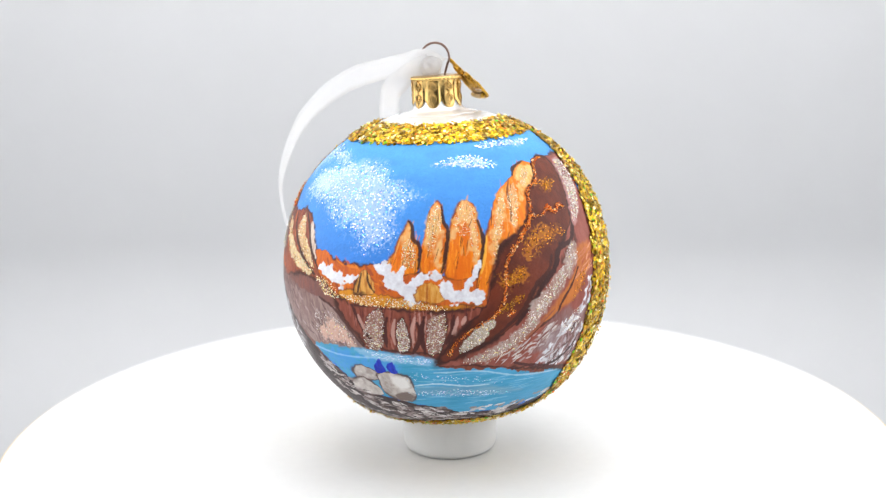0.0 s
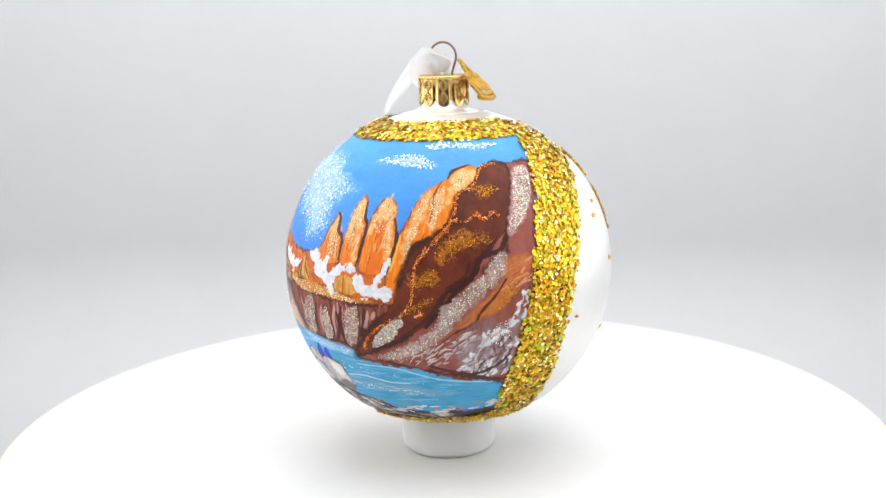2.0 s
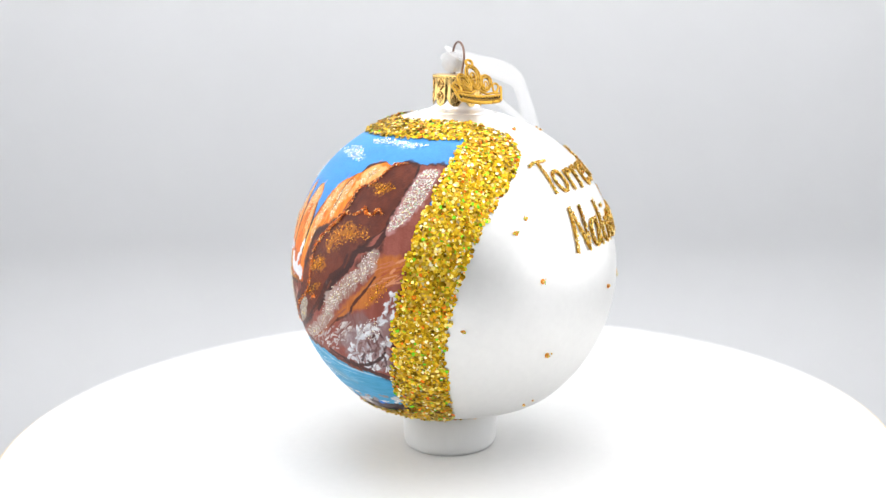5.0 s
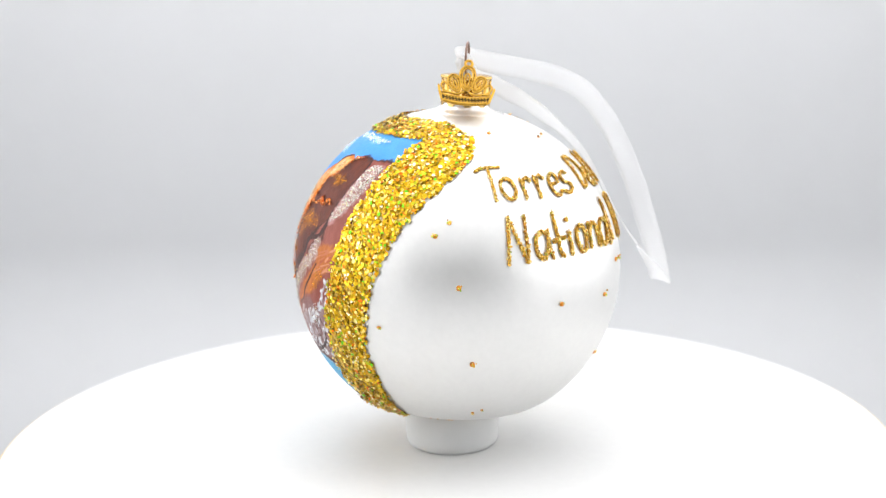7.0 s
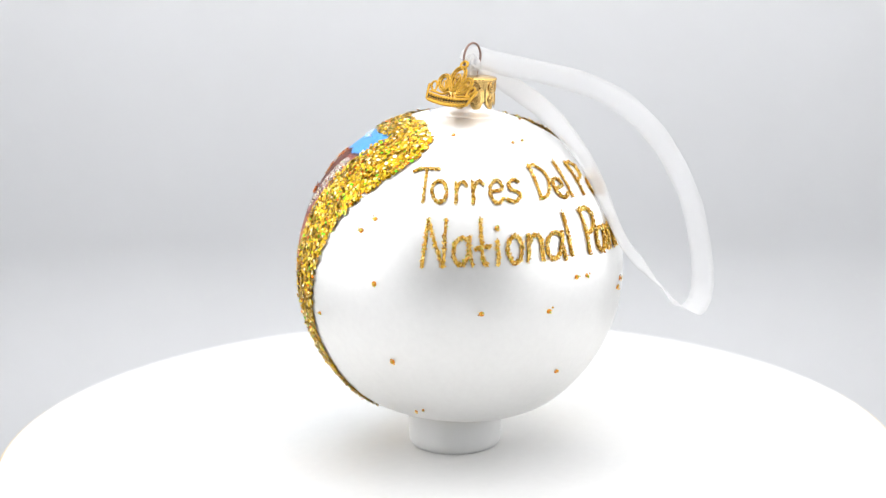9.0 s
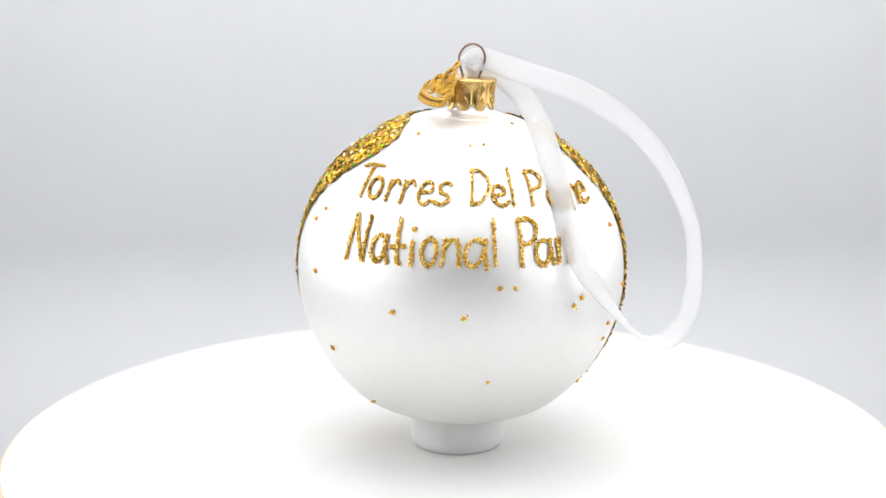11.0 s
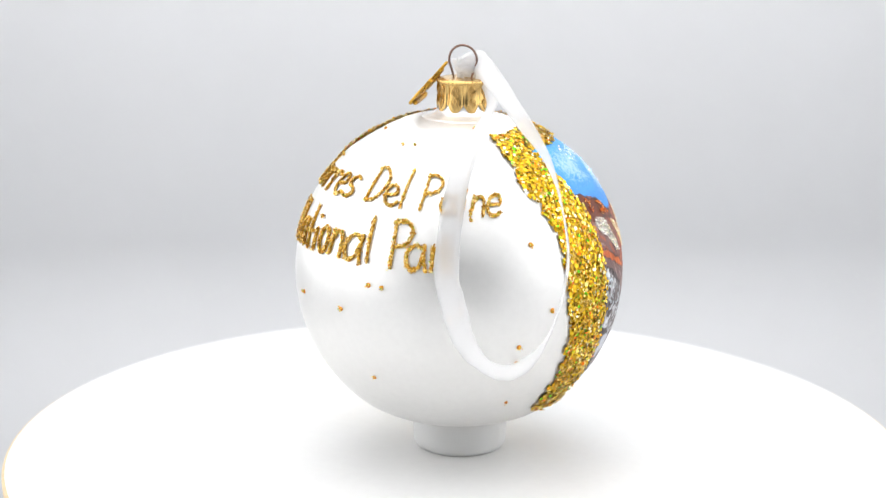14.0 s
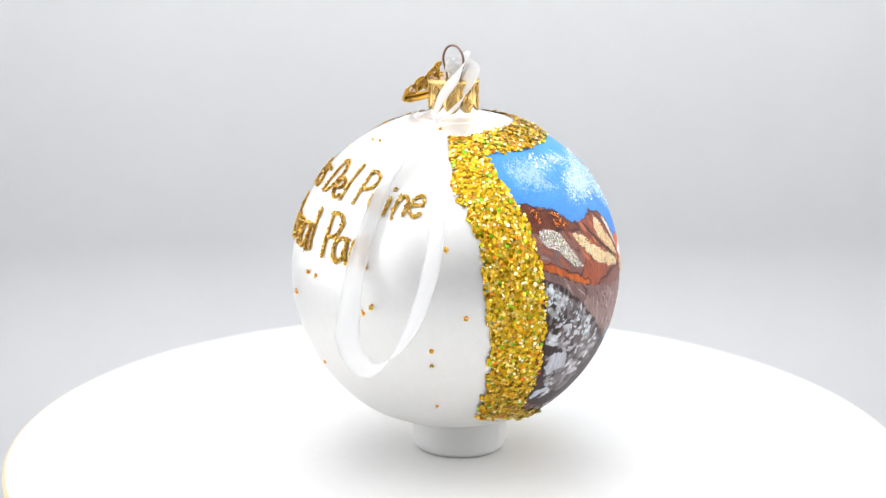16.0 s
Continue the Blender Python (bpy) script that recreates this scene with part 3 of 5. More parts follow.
dabs([(-94.7, 7.5), (-89.9, 6.0), (-82.7, -0.3), (-72.7, -8.7), (-73.7, -13.1), (-89.7, -3.8), (-94.9, 2.7)], 70, 1.8, 1.1, 60, [(196, 208, 216), (160, 168, 172), (214, 220, 226)], 40, thick=0.00005, seed=23)

# water
LAKE = [(-55.7, -17.6), (-42.2, -16.9), (-31.2, -16.8), (-20.5, -17.8), (-7.5, -19.5), (-2.6, -23.8), (5.3, -24.8), (13.5, -25.3), (19.3, -25.7), (25.9, -28.4), (37.5, -31.7), (39.9, -29.9), (52.8, -32.5), (53.9, -47.7), (34.5, -46.7), (33.7, -45.9), (26.6, -48.5), (18.2, -48.4), (2.7, -47.1), (-5.9, -43.0), (-14.3, -41.9), (-26.9, -38.2), (-35.4, -36.5), (-42.6, -31.1), (-48.6, -25.1), (-53.8, -21.4)]
patch(LAKE, (56, 148, 188), (72, 160, 204), name="painted_lake", streak=(6, 0.7), seed=24)
spatter([(-54.8, -18.1), (-31.3, -17.3), (-20.6, -18.1), (-17.9, -25.5), (-32.9, -32.1), (-42.2, -28.4), (-49.8, -23.4)], (70, 150, 222), 0.7, 1.2, 5, 25)
dabs([(-30.6, -17.5), (-5.0, -19.9), (-1.4, -25.4), (19.5, -27.4), (38.0, -32.7), (27.2, -42.0), (-7.3, -41.3), (-20.3, -34.4), (-10.8, -25.3), (-26.9, -20.8)], 110, 9, 0.5, 0, [(150, 202, 226), (104, 176, 212), (150, 204, 226), (64, 140, 188)], 4, 0.4, seed=26)
patch([(-34.3, -16.8), (-20.5, -17.8), (-6.8, -19.5), (-3.8, -22.5), (-13.1, -21.9), (-22.6, -21.2), (-31.3, -19.7)], (164, 202, 224), (120, 176, 216), edge=1.2, opacity=0.8, streak=(5, 0.6), seed=27)
patch([(-20.0, -33.5), (-3.2, -31.8), (14.5, -33.2), (31.2, -38.2), (22.3, -38.8), (2.6, -36.7), (-11.2, -35.9)], (126, 168, 190), (96, 150, 184), edge=1.4, opacity=0.7, streak=(6, 0.5), seed=28)
stroke([(-18.0, -32.0), (-5.9, -30.6), (5.5, -32.3), (14.4, -32.5)], 0.7, (196, 224, 234), 0.7)
stroke([(-6.1, -25.6), (10.2, -26.0), (25.2, -30.1), (42.7, -32.1), (51.4, -32.8)], 0.7, (172, 208, 226), 0.7)
stroke([(-56.9, -19.1), (-41.8, -20.5), (-26.7, -20.0)], 0.8, (150, 196, 236), 0.7)

# orange plateau and its ochre lip
patch([(-49.8, 14.9), (-44.7, 15.1), (-38.8, 12.6), (-32.3, 11.7), (-23.7, 11.7), (-18.4, 13.0), (-13.2, 10.0), (10.8, 6.8), (12.8, 1.3), (12.9, -3.3), (10.4, -3.7), (-1.6, -3.0), (-14.8, -2.3), (-27.9, -1.7), (-38.5, -0.8), (-40.0, 2.4), (-47.0, 7.8)], (208, 104, 22), (184, 84, 30), outline=DARK_LINE, name="painted_plateau", seed=29)
dabs([(-48.1, 12.6), (-23.6, 11.0), (-18.3, 11.1), (-14.6, 4.0), (-29.1, 2.2), (-43.5, 7.0)], 40, 5, 1.0, -35, [(150, 66, 34), (220, 124, 30), (186, 84, 24)], seed=30)
patch([(-38.3, 2.1), (-34.3, 3.5), (-23.6, 2.5), (-14.6, 1.4), (-6.2, -0.3), (-0.3, -1.7), (11.0, -2.3), (-1.6, -3.2), (-14.8, -2.2), (-27.9, -1.4), (-35.3, -0.8)], (214, 142, 24), (190, 110, 22), outline=(120, 62, 26), line=0.35, seed=31)
# red-brown wall over the lake
patch([(-40.0, 1.2), (-32.2, -1.3), (-22.5, -1.8), (-8.8, -3.1), (2.0, -3.6), (11.0, -2.9), (13.1, -3.1), (12.2, -6.5), (5.4, -11.6), (0.3, -16.1), (-4.3, -20.2), (-7.4, -18.0), (-16.4, -17.4), (-25.7, -15.8), (-30.2, -12.6), (-34.7, -8.4)], (142, 74, 58), (116, 54, 42), outline=DARK_LINE, name="painted_wall", streak=(0.8, 5), seed=32)
dabs([(-33.9, -2.5), (-18.7, -3.4), (1.9, -4.8), (9.1, -5.2), (0.4, -13.8), (-4.8, -17.8), (-25.4, -14.2), (-30.3, -9.3)], 80, 7, 0.7, 84, [(92, 40, 34), (166, 104, 90), (190, 140, 128), (74, 32, 28), (150, 84, 70)], 8, seed=33)
# snow-lit rock towers
ORANGE, DEEP, LIT = (232, 134, 22), (216, 104, 14), (232, 190, 124)
TOWERS = (
    [(-18.8, 12.3), (-16.9, 15.9), (-15.4, 19.5), (-13.7, 23.2), (-12.3, 26.1), (-11.1, 24.4), (-10.6, 20.8), (-8.5, 18.3), (-8.1, 14.8), (-8.8, 10.0), (-13.2, 8.6), (-18.3, 8.7)],
    [(-8.1, 9.4), (-7.3, 18.3), (-5.8, 24.3), (-4.5, 29.5), (-1.7, 32.3), (-0.2, 30.4), (0.2, 25.4), (1.3, 22.9), (1.3, 19.3), (0.5, 14.5), (-1.1, 8.4)],
    [(0.1, 7.4), (1.0, 15.7), (2.6, 24.1), (4.3, 27.7), (6.4, 31.4), (9.4, 32.0), (12.1, 29.4), (12.2, 24.8), (12.5, 22.3), (13.2, 19.8), (13.0, 16.2), (11.9, 11.5), (9.6, 6.7)],
    [(9.1, 1.5), (11.8, 11.5), (14.6, 19.7), (18.2, 28.1), (22.1, 33.9), (28.9, 38.1), (31.5, 39.4), (34.2, 42.9), (40.7, 44.6), (44.6, 43.3), (44.3, 40.7), (38.7, 35.4), (35.3, 34.4), (31.7, 26.7), (29.1, 21.7), (25.6, 19.6), (19.5, 17.2), (17.0, 13.2), (14.6, 7.5), (12.6, 0.4)],
)
for i, tower in enumerate(TOWERS):
    patch(tower, ORANGE, DEEP, outline=(120, 58, 24), line=0.4, wobble=0.2, name="painted_tower", streak=(0.7, 5), seed=40 + i)
    dabs(tower, 26, 7, 0.7, 80, [(240, 150, 36), (200, 92, 16), (224, 164, 90)], 7, 0.6, seed=44 + i)
patch([(-13.9, 22.2), (-12.3, 25.4), (-11.3, 23.2), (-10.9, 19.6), (-12.0, 16.0), (-13.2, 11.2), (-14.3, 12.4), (-13.9, 17.2)], LIT, (222, 160, 96), thick=0.00004, edge=1.3, wobble=1.0, opacity=0.85, streak=(0.35, 4), seed=48)
patch([(-6.4, 20.7), (-4.7, 28.0), (-2.0, 31.5), (-0.6, 29.2), (-0.5, 24.2), (-2.2, 19.4), (-3.4, 21.8), (-5.2, 15.9)], LIT, (226, 170, 110), thick=0.00004, edge=1.3, wobble=1.0, opacity=0.85, streak=(0.35, 4), seed=49)
patch([(-3.3, 14.7), (-1.1, 21.8), (0.1, 20.5), (-0.9, 13.4), (-2.5, 9.9)], (226, 176, 116), LIT, edge=1.3, wobble=1.0, opacity=0.85, streak=(0.35, 4), seed=50)
patch([(2.1, 20.4), (4.6, 27.1), (7.0, 31.0), (9.5, 31.3), (11.7, 28.8), (11.4, 24.8), (9.5, 22.5), (8.0, 25.0), (6.0, 23.9), (3.8, 19.2)], LIT, (224, 166, 108), thick=0.00004, edge=1.3, wobble=1.0, opacity=0.85, streak=(0.35, 4), seed=51)
patch([(9.1, 22.5), (11.2, 23.6), (11.9, 18.7), (11.6, 13.9), (10.1, 9.9), (9.3, 15.3)], (226, 176, 120), LIT, edge=1.3, wobble=1.0, opacity=0.85, streak=(0.35, 4), seed=52)
patch([(15.9, 19.6), (20.9, 31.1), (24.4, 34.1), (24.0, 30.1), (20.6, 22.8), (17.2, 14.6), (15.1, 10.0)], LIT, (224, 160, 96), thick=0.00004, edge=1.3, wobble=1.0, opacity=0.85, streak=(0.35, 4), seed=53)
patch([(24.9, 32.0), (29.8, 37.1), (30.8, 34.8), (28.4, 27.1), (25.9, 21.1), (24.1, 22.5), (25.0, 27.4)], (228, 190, 140), (224, 150, 80), thick=0.00004, edge=1.3, wobble=1.0, opacity=0.85, streak=(0.35, 4), seed=54)
patch([(33.5, 39.6), (38.3, 43.2), (43.3, 43.0), (43.9, 40.7), (39.2, 36.8), (34.6, 33.8), (31.1, 29.4), (31.9, 34.7)], (238, 196, 130), (228, 160, 80), thick=0.00004, edge=1.0, wobble=0.8, streak=(0.5, 3), seed=55)
stroke([(-12.2, 25.9), (-10.8, 24.4), (-10.4, 20.2), (-8.4, 18.1), (-8.0, 14.2), (-8.8, 10.6)], 1.5, DARK_LINE, seed=1)
stroke([(-0.2, 30.4), (0.3, 25.4), (1.5, 22.7), (1.1, 18.1), (-0.2, 12.2), (-1.3, 9.3)], 1.3, DARK_LINE, seed=2)
stroke([(12.2, 24.8), (13.3, 19.8), (13.1, 15.6), (11.7, 11.3), (10.1, 7.3)], 1.5, DARK_LINE, seed=3)
stroke([(28.9, 38.1), (26.1, 33.3), (25.7, 28.7), (24.5, 23.7)], 0.7, (120, 62, 30), seed=4)
stroke([(14.6, 19.7), (13.4, 13.8), (11.5, 8.0)], 0.9, (236, 170, 60), seed=5)
stroke([(31.5, 39.4), (34.1, 42.6), (40.9, 44.5)], 1.2, DARK_LINE, seed=6)

for i, tower in enumerate(TOWERS):
    dabs(tower, 9, 5, 0.35, 78, [(120, 58, 20), (96, 44, 20)], 9, 0.85, seed=144 + i)
# snow drifts
SNOW, SNOW2 = (226, 228, 234), (206, 204, 212)
for i, drift in enumerate((
        [(-23.4, 11.6), (-19.2, 13.3), (-18.1, 11.4), (-18.3, 9.3), (-15.5, 10.0), (-13.7, 11.2), (-13.2, 9.4), (-14.5, 7.6), (-12.7, 6.2), (-11.1, 5.9), (-7.9, 2.9), (-7.1, 0.4), (-8.6, -1.0), (-12.3, -0.5), (-14.6, 1.4), (-18.3, 4.9), (-20.9, 7.5)],
        [(-13.0, 5.5), (-10.0, 8.1), (-5.9, 9.0), (-1.6, 8.7), (-0.4, 7.5), (-1.7, 6.3), (-5.7, 6.7), (-9.4, 4.8), (-12.1, 2.9)],
        [(-1.2, 6.1), (1.5, 7.1), (2.3, 3.8), (4.9, 3.6), (7.5, 7.1), (9.2, 9.9), (11.3, 11.8), (11.9, 10.1), (9.3, 6.0), (7.6, 2.5), (12.5, 1.4), (12.5, -1.3), (8.0, -1.7), (2.1, -0.4), (-1.7, 0.6)],
        [(-47.6, 9.2), (-42.4, 11.0), (-38.4, 9.0), (-33.2, 8.0), (-29.7, 8.5), (-30.2, 6.2), (-34.4, 5.7), (-35.7, 3.9), (-39.9, 5.2), (-44.3, 7.1)])):
    patch(drift, SNOW, SNOW2, wobble=1.1, thick=0.00016, name="painted_snow", edge=0.4, streak=(1.5, 1.5), seed=60 + i)
patch([(-10.7, 1.4), (-8.2, 5.0), (-4.8, 5.9), (-2.2, 4.0), (-0.7, 0.3), (-5.0, -0.6)], (222, 176, 92), (196, 124, 40), outline=(140, 80, 30), line=0.35, seed=65)
stroke([(-6.0, 5.2), (-6.4, 0.4)], 0.6, (160, 84, 26))
patch([(-31.6, 2.5), (-28.9, 9.2), (-26.3, 9.9), (-23.3, 4.7), (-24.1, 2.7), (-27.4, 2.3)], (216, 160, 76), (168, 98, 36), outline=DARK_LINE, line=0.5, seed=66)
stroke([(-28.4, 8.9), (-29.8, 2.8)], 0.9, DARK_LINE)
stroke([(-26.3, 9.6), (-25.7, 6.1), (-23.8, 3.1)], 0.9, DARK_LINE)
# pale and dark bars down the wall
STRIPS = (
    [(-27.2, -5.8), (-24.2, -2.7), (-21.7, -2.3), (-21.0, -7.3), (-22.8, -15.4), (-25.7, -16.7), (-28.7, -15.9), (-29.3, -10.5)],
    [(-16.8, -7.8), (-14.5, -5.2), (-13.4, -9.6), (-13.2, -15.0), (-14.4, -16.7), (-17.4, -16.8)],
    [(-6.8, -7.6), (-4.3, -4.5), (-1.0, -3.9), (-0.3, -7.2), (-1.5, -13.0), (-3.5, -17.4), (-7.4, -18.0)],
)
for i, s in enumerate(STRIPS):
    patch(s, (172, 134, 120), (138, 102, 90), opacity=0.8, thick=0.00005, outline=(70, 34, 28), line=0.45, seed=70 + i)
for i, s in enumerate(([(-12.5, -17.8), (-9.4, -12.2), (-10.0, -7.0)], [(-19.9, -5.3), (-21.4, -9.9), (-21.4, -15.3)], [(-32.3, -1.8), (-29.8, -7.9), (-26.7, -13.6)], [(-7.7, -5.1), (-8.8, -10.9), (-8.4, -17.7)], [(1.9, -4.8), (1.2, -9.8), (-1.1, -14.4)])):
    stroke(s, 1.6, (66, 28, 24), seed=i)
for i, s in enumerate(([(-10.7, -5.1), (-11.9, -9.6), (-11.8, -13.6)], [(-17.4, -5.9), (-18.6, -10.4), (-18.3, -14.5)], [(3.1, -5.4), (2.5, -8.6), (1.2, -11.1)], [(-30.4, -4.8), (-29.3, -7.9), (-28.3, -10.4)], [(5.5, -5.6), (4.5, -8.1)])):
    stroke(s, 1.2, (196, 152, 140), 0.8, seed=i)

# the wooded brown mountain and the slope beyond it
SLOPE = [(55.5, 44.3), (60.7, 44.2), (72.2, 44.3), (64.4, 25.9), (61.7, 13.8), (59.4, 4.3), (56.5, -9.1), (54.6, -19.9), (52.9, -33.4), (47.0, -32.0), (37.1, -29.5), (25.9, -27.1), (7.7, -23.3), (-5.2, -22.4), (13.5, -15.0), (27.2, -4.6), (34.7, 4.4), (40.0, 11.7), (50.5, 20.1), (55.3, 31.3)]
patch(SLOPE, (148, 82, 70), (132, 66, 54), outline=DARK_LINE, name="painted_slope", streak=(2, 4), seed=80)
MOUNTAIN = [(46.1, 44.3), (53.1, 45.5), (58.1, 44.2), (58.9, 40.2), (56.9, 35.3), (53.5, 27.2), (50.5, 19.8), (46.1, 16.3), (40.0, 11.4), (38.9, 7.2), (34.7, 4.1), (29.8, 0.3), (27.2, -4.8), (21.5, -10.4), (13.4, -15.3), (3.6, -19.6), (-4.9, -22.3), (-1.3, -15.9), (4.6, -9.6), (12.8, -2.2), (14.3, 2.9), (16.7, 10.2), (18.9, 15.8), (26.1, 19.3), (33.2, 27.1), (34.6, 32.9), (40.9, 35.9)]
patch(MOUNTAIN, (108, 46, 26), (84, 34, 20), outline=(52, 22, 18), line=0.9, name="painted_mountain", streak=(3, 3), seed=81)
for i, o in enumerate(([(28.7, 19.4), (37.8, 21.2), (44.8, 20.3), (45.5, 16.7), (38.1, 14.0), (32.0, 11.2), (27.0, 9.7), (25.4, 13.2)], [(17.5, 6.4), (25.8, 8.7), (27.5, 5.2), (22.0, 2.2), (17.9, 3.0)], [(17.2, -2.3), (26.0, 0.3), (24.6, -2.9), (14.7, -6.7)], [(39.5, 35.1), (48.4, 36.8), (51.9, 33.7), (45.4, 30.7)])):
    spatter(o, (178, 104, 22), 0.8, 0.6, 4.5, 90 + i)
patch([(50.5, 18.9), (49.2, 13.9), (43.3, 10.3), (41.3, 6.9), (44.3, 7.6), (47.9, 11.1), (51.0, 13.5)], (66, 28, 22), (88, 40, 30), edge=1.2, seed=83)
stroke([(58.9, 43.9), (58.0, 35.3), (54.6, 26.8), (51.1, 18.9), (47.7, 13.9), (43.1, 12.9), (40.4, 10.5), (38.9, 6.9), (32.3, 0.6), (28.2, -3.9), (22.9, -10.0)], 1.8, (54, 24, 22), seed=7)
stroke([(37.6, 10.4), (35.3, 5.6), (29.8, 1.7), (24.5, -6.0), (15.3, -13.4)], 1.6, (58, 26, 22), 0.8, seed=8)
patch([(60.5, 42.1), (67.5, 43.2), (68.8, 40.6), (64.5, 30.8), (58.8, 23.3), (54.3, 19.4), (52.3, 18.6), (51.6, 21.0), (54.2, 27.2), (57.2, 35.0)], (186, 140, 138), (170, 112, 108), edge=0.8, seed=84)
patch([(47.7, 10.3), (57.8, 12.3), (59.1, 7.9), (52.9, 0.7), (47.0, -5.4), (42.2, -6.7), (38.3, -9.3), (30.6, -13.1), (34.6, -8.2), (42.0, -1.7), (49.1, 5.5)], (176, 96, 34), (196, 116, 48), edge=1.4, opacity=0.9, seed=85)
dabs([(47.9, 7.0), (59.0, 11.5), (59.4, 5.5), (52.7, 0.9), (49.1, 1.0)], 26, 6, 0.7, 28, [(206, 140, 104), (186, 108, 72), (160, 76, 48)], 10, seed=86)
patch([(45.3, 12.1), (49.2, 12.9), (50.0, 9.3), (46.7, 4.4), (39.6, -1.8), (33.4, -7.6), (29.3, -12.4), (23.2, -18.3), (13.2, -22.5), (3.6, -21.9), (16.3, -16.3), (24.1, -11.5), (27.8, -4.8), (32.3, -0.2), (38.4, 4.2), (43.1, 7.9)], (150, 118, 106), (190, 172, 164), wobble=0.9, thick=0.00005, edge=0.9, opacity=0.75, seed=87)
stroke([(27.8, -15.2), (31.9, -12.2), (38.3, -9.3), (40.8, -5.4), (45.5, -0.5), (49.3, 4.6)], 1.1, (70, 32, 24), seed=9)
stroke([(12.3, -22.6), (23.3, -17.8), (32.0, -11.3), (37.7, -7.2)], 1.0, (150, 84, 60), seed=10)
patch([(34.5, -11.1), (44.4, -7.4), (46.8, -10.2), (43.0, -17.2), (35.2, -20.0), (29.7, -21.8)], (134, 104, 104), (118, 76, 70), edge=1.6, opacity=0.8, seed=88)
dabs([(16.6, -21.7), (29.1, -14.8), (38.2, -11.0), (40.6, -15.6), (32.4, -21.6), (26.2, -25.4)], 50, 4, 0.8, 35, [(196, 188, 186), (170, 150, 146), (214, 208, 204)], 16, 0.8, thick=0.00004, seed=89)
patch([(32.6, -20.1), (41.9, -13.1), (50.4, -10.2), (55.8, -5.3), (53.5, -19.8), (51.4, -29.0), (37.3, -27.8)], (164, 150, 154), (134, 112, 114), edge=2.2, opacity=0.7, wobble=1.2, streak=(1.5, 2), seed=131)
dabs([(41.9, -12.9), (50.4, -8.9), (56.1, 0.8), (57.1, -5.3), (53.8, -17.0), (51.8, -29.0), (41.4, -29.0), (30.6, -25.1), (37.8, -19.9)], 95, 3.6, 1.3, 55, [(206, 208, 214), (226, 228, 232), (178, 172, 176)], 30, 0.9, thick=0.00009, seed=90)
dabs([(43.0, -16.9), (51.8, -14.2), (51.0, -27.4), (37.3, -27.5)], 30, 4, 0.9, 60, [(70, 44, 46), (96, 60, 56), (120, 84, 80)], 25, 0.8, seed=91)
stroke([(52.1, -32.1), (47.0, -31.0), (37.2, -28.8), (27.6, -25.9), (23.5, -24.6)], 1.6, (72, 36, 34), seed=11)
stroke([(51.4, -21.2), (48.2, -24.5), (42.8, -27.3), (37.2, -28.2)], 1.3, (58, 34, 34), seed=12)
patch([(3.8, -15.3), (9.4, -9.7), (15.0, -7.2), (14.7, -9.8), (9.4, -15.9), (3.4, -18.2)], (160, 142, 124), (190, 176, 160), thick=0.00005, seed=92)

# boulders at the water's edge, two small blue shapes on them
for i, b in enumerate(([(-39.6, -26.6), (-35.4, -23.4), (-30.5, -24.7), (-27.6, -26.3), (-27.7, -29.0), (-33.3, -30.1), (-38.3, -29.8)], [(-42.6, -31.4), (-35.3, -29.0), (-29.7, -33.5), (-30.0, -37.1), (-38.3, -37.7), (-43.6, -35.5)], [(-28.3, -26.7), (-22.2, -25.5), (-16.8, -27.1), (-15.0, -30.4), (-14.8, -36.1), (-18.6, -40.1), (-25.3, -38.6), (-28.8, -34.8)])):
    patch(b, (206, 200, 194), (160, 148, 142), outline=(74, 48, 44), line=0.6, wobble=0.3, name="painted_boulder", thick=0.00005, streak=(2, 2), seed=100 + i)
patch([(-22.8, -27.5), (-17.8, -28.1), (-16.4, -31.9), (-20.0, -33.5), (-22.6, -30.9)], (222, 220, 216), edge=1.0, wobble=0.3, seed=104)
patch([(-24.3, -36.4), (-17.9, -34.7), (-16.0, -37.4), (-18.6, -40.1), (-24.0, -38.9)], (120, 104, 98), edge=0.8, wobble=0.3, seed=105)
patch([(-28.2, -22.9), (-25.7, -20.2), (-24.7, -21.9), (-24.1, -25.2), (-26.7, -26.2), (-28.5, -25.7)], (30, 56, 196), (20, 40, 160), wobble=0.25, edge=0.25, thick=0.0001, name="painted_figure", seed=106)
patch([(-23.5, -23.4), (-21.0, -21.3), (-20.0, -22.8), (-19.7, -25.9), (-22.4, -26.1)], (34, 62, 200), (24, 44, 164), wobble=0.25, edge=0.25, thick=0.0001, name="painted_figure", seed=107)
# pebbled shore
patch([(-108, -41), (-75, -44), (-50, -47), (-26, -51), (-9, -52), (11, -52), (26, -51), (44, -47.5), (60, -47), (60, -67), (-108, -67)], (66, 52, 52), (48, 38, 40), name="painted_shore", seed=140)
dabs([(-90, -40), (-60, -46), (-26, -51), (11, -53), (34, -51), (34, -59), (-26, -63), (-90, -56)], 170, 4.2, 1.6, -8, [(150, 136, 134), (190, 180, 178), (214, 208, 206), (104, 86, 84)], 18, 0.85, thick=0.00004, seed=141)
BANK = [(-55.7, -21.8), (-49.3, -26.0), (-43.0, -32.6), (-35.9, -37.2), (-27.5, -39.3), (-14.5, -42.7), (-6.0, -43.8), (2.7, -47.7), (18.4, -49.0), (27.0, -49.2), (29.9, -53.4), (11.0, -51.8), (-9.5, -51.7), (-26.6, -51.3), (-37.5, -47.3), (-49.8, -39.7), (-58.3, -32.2)]
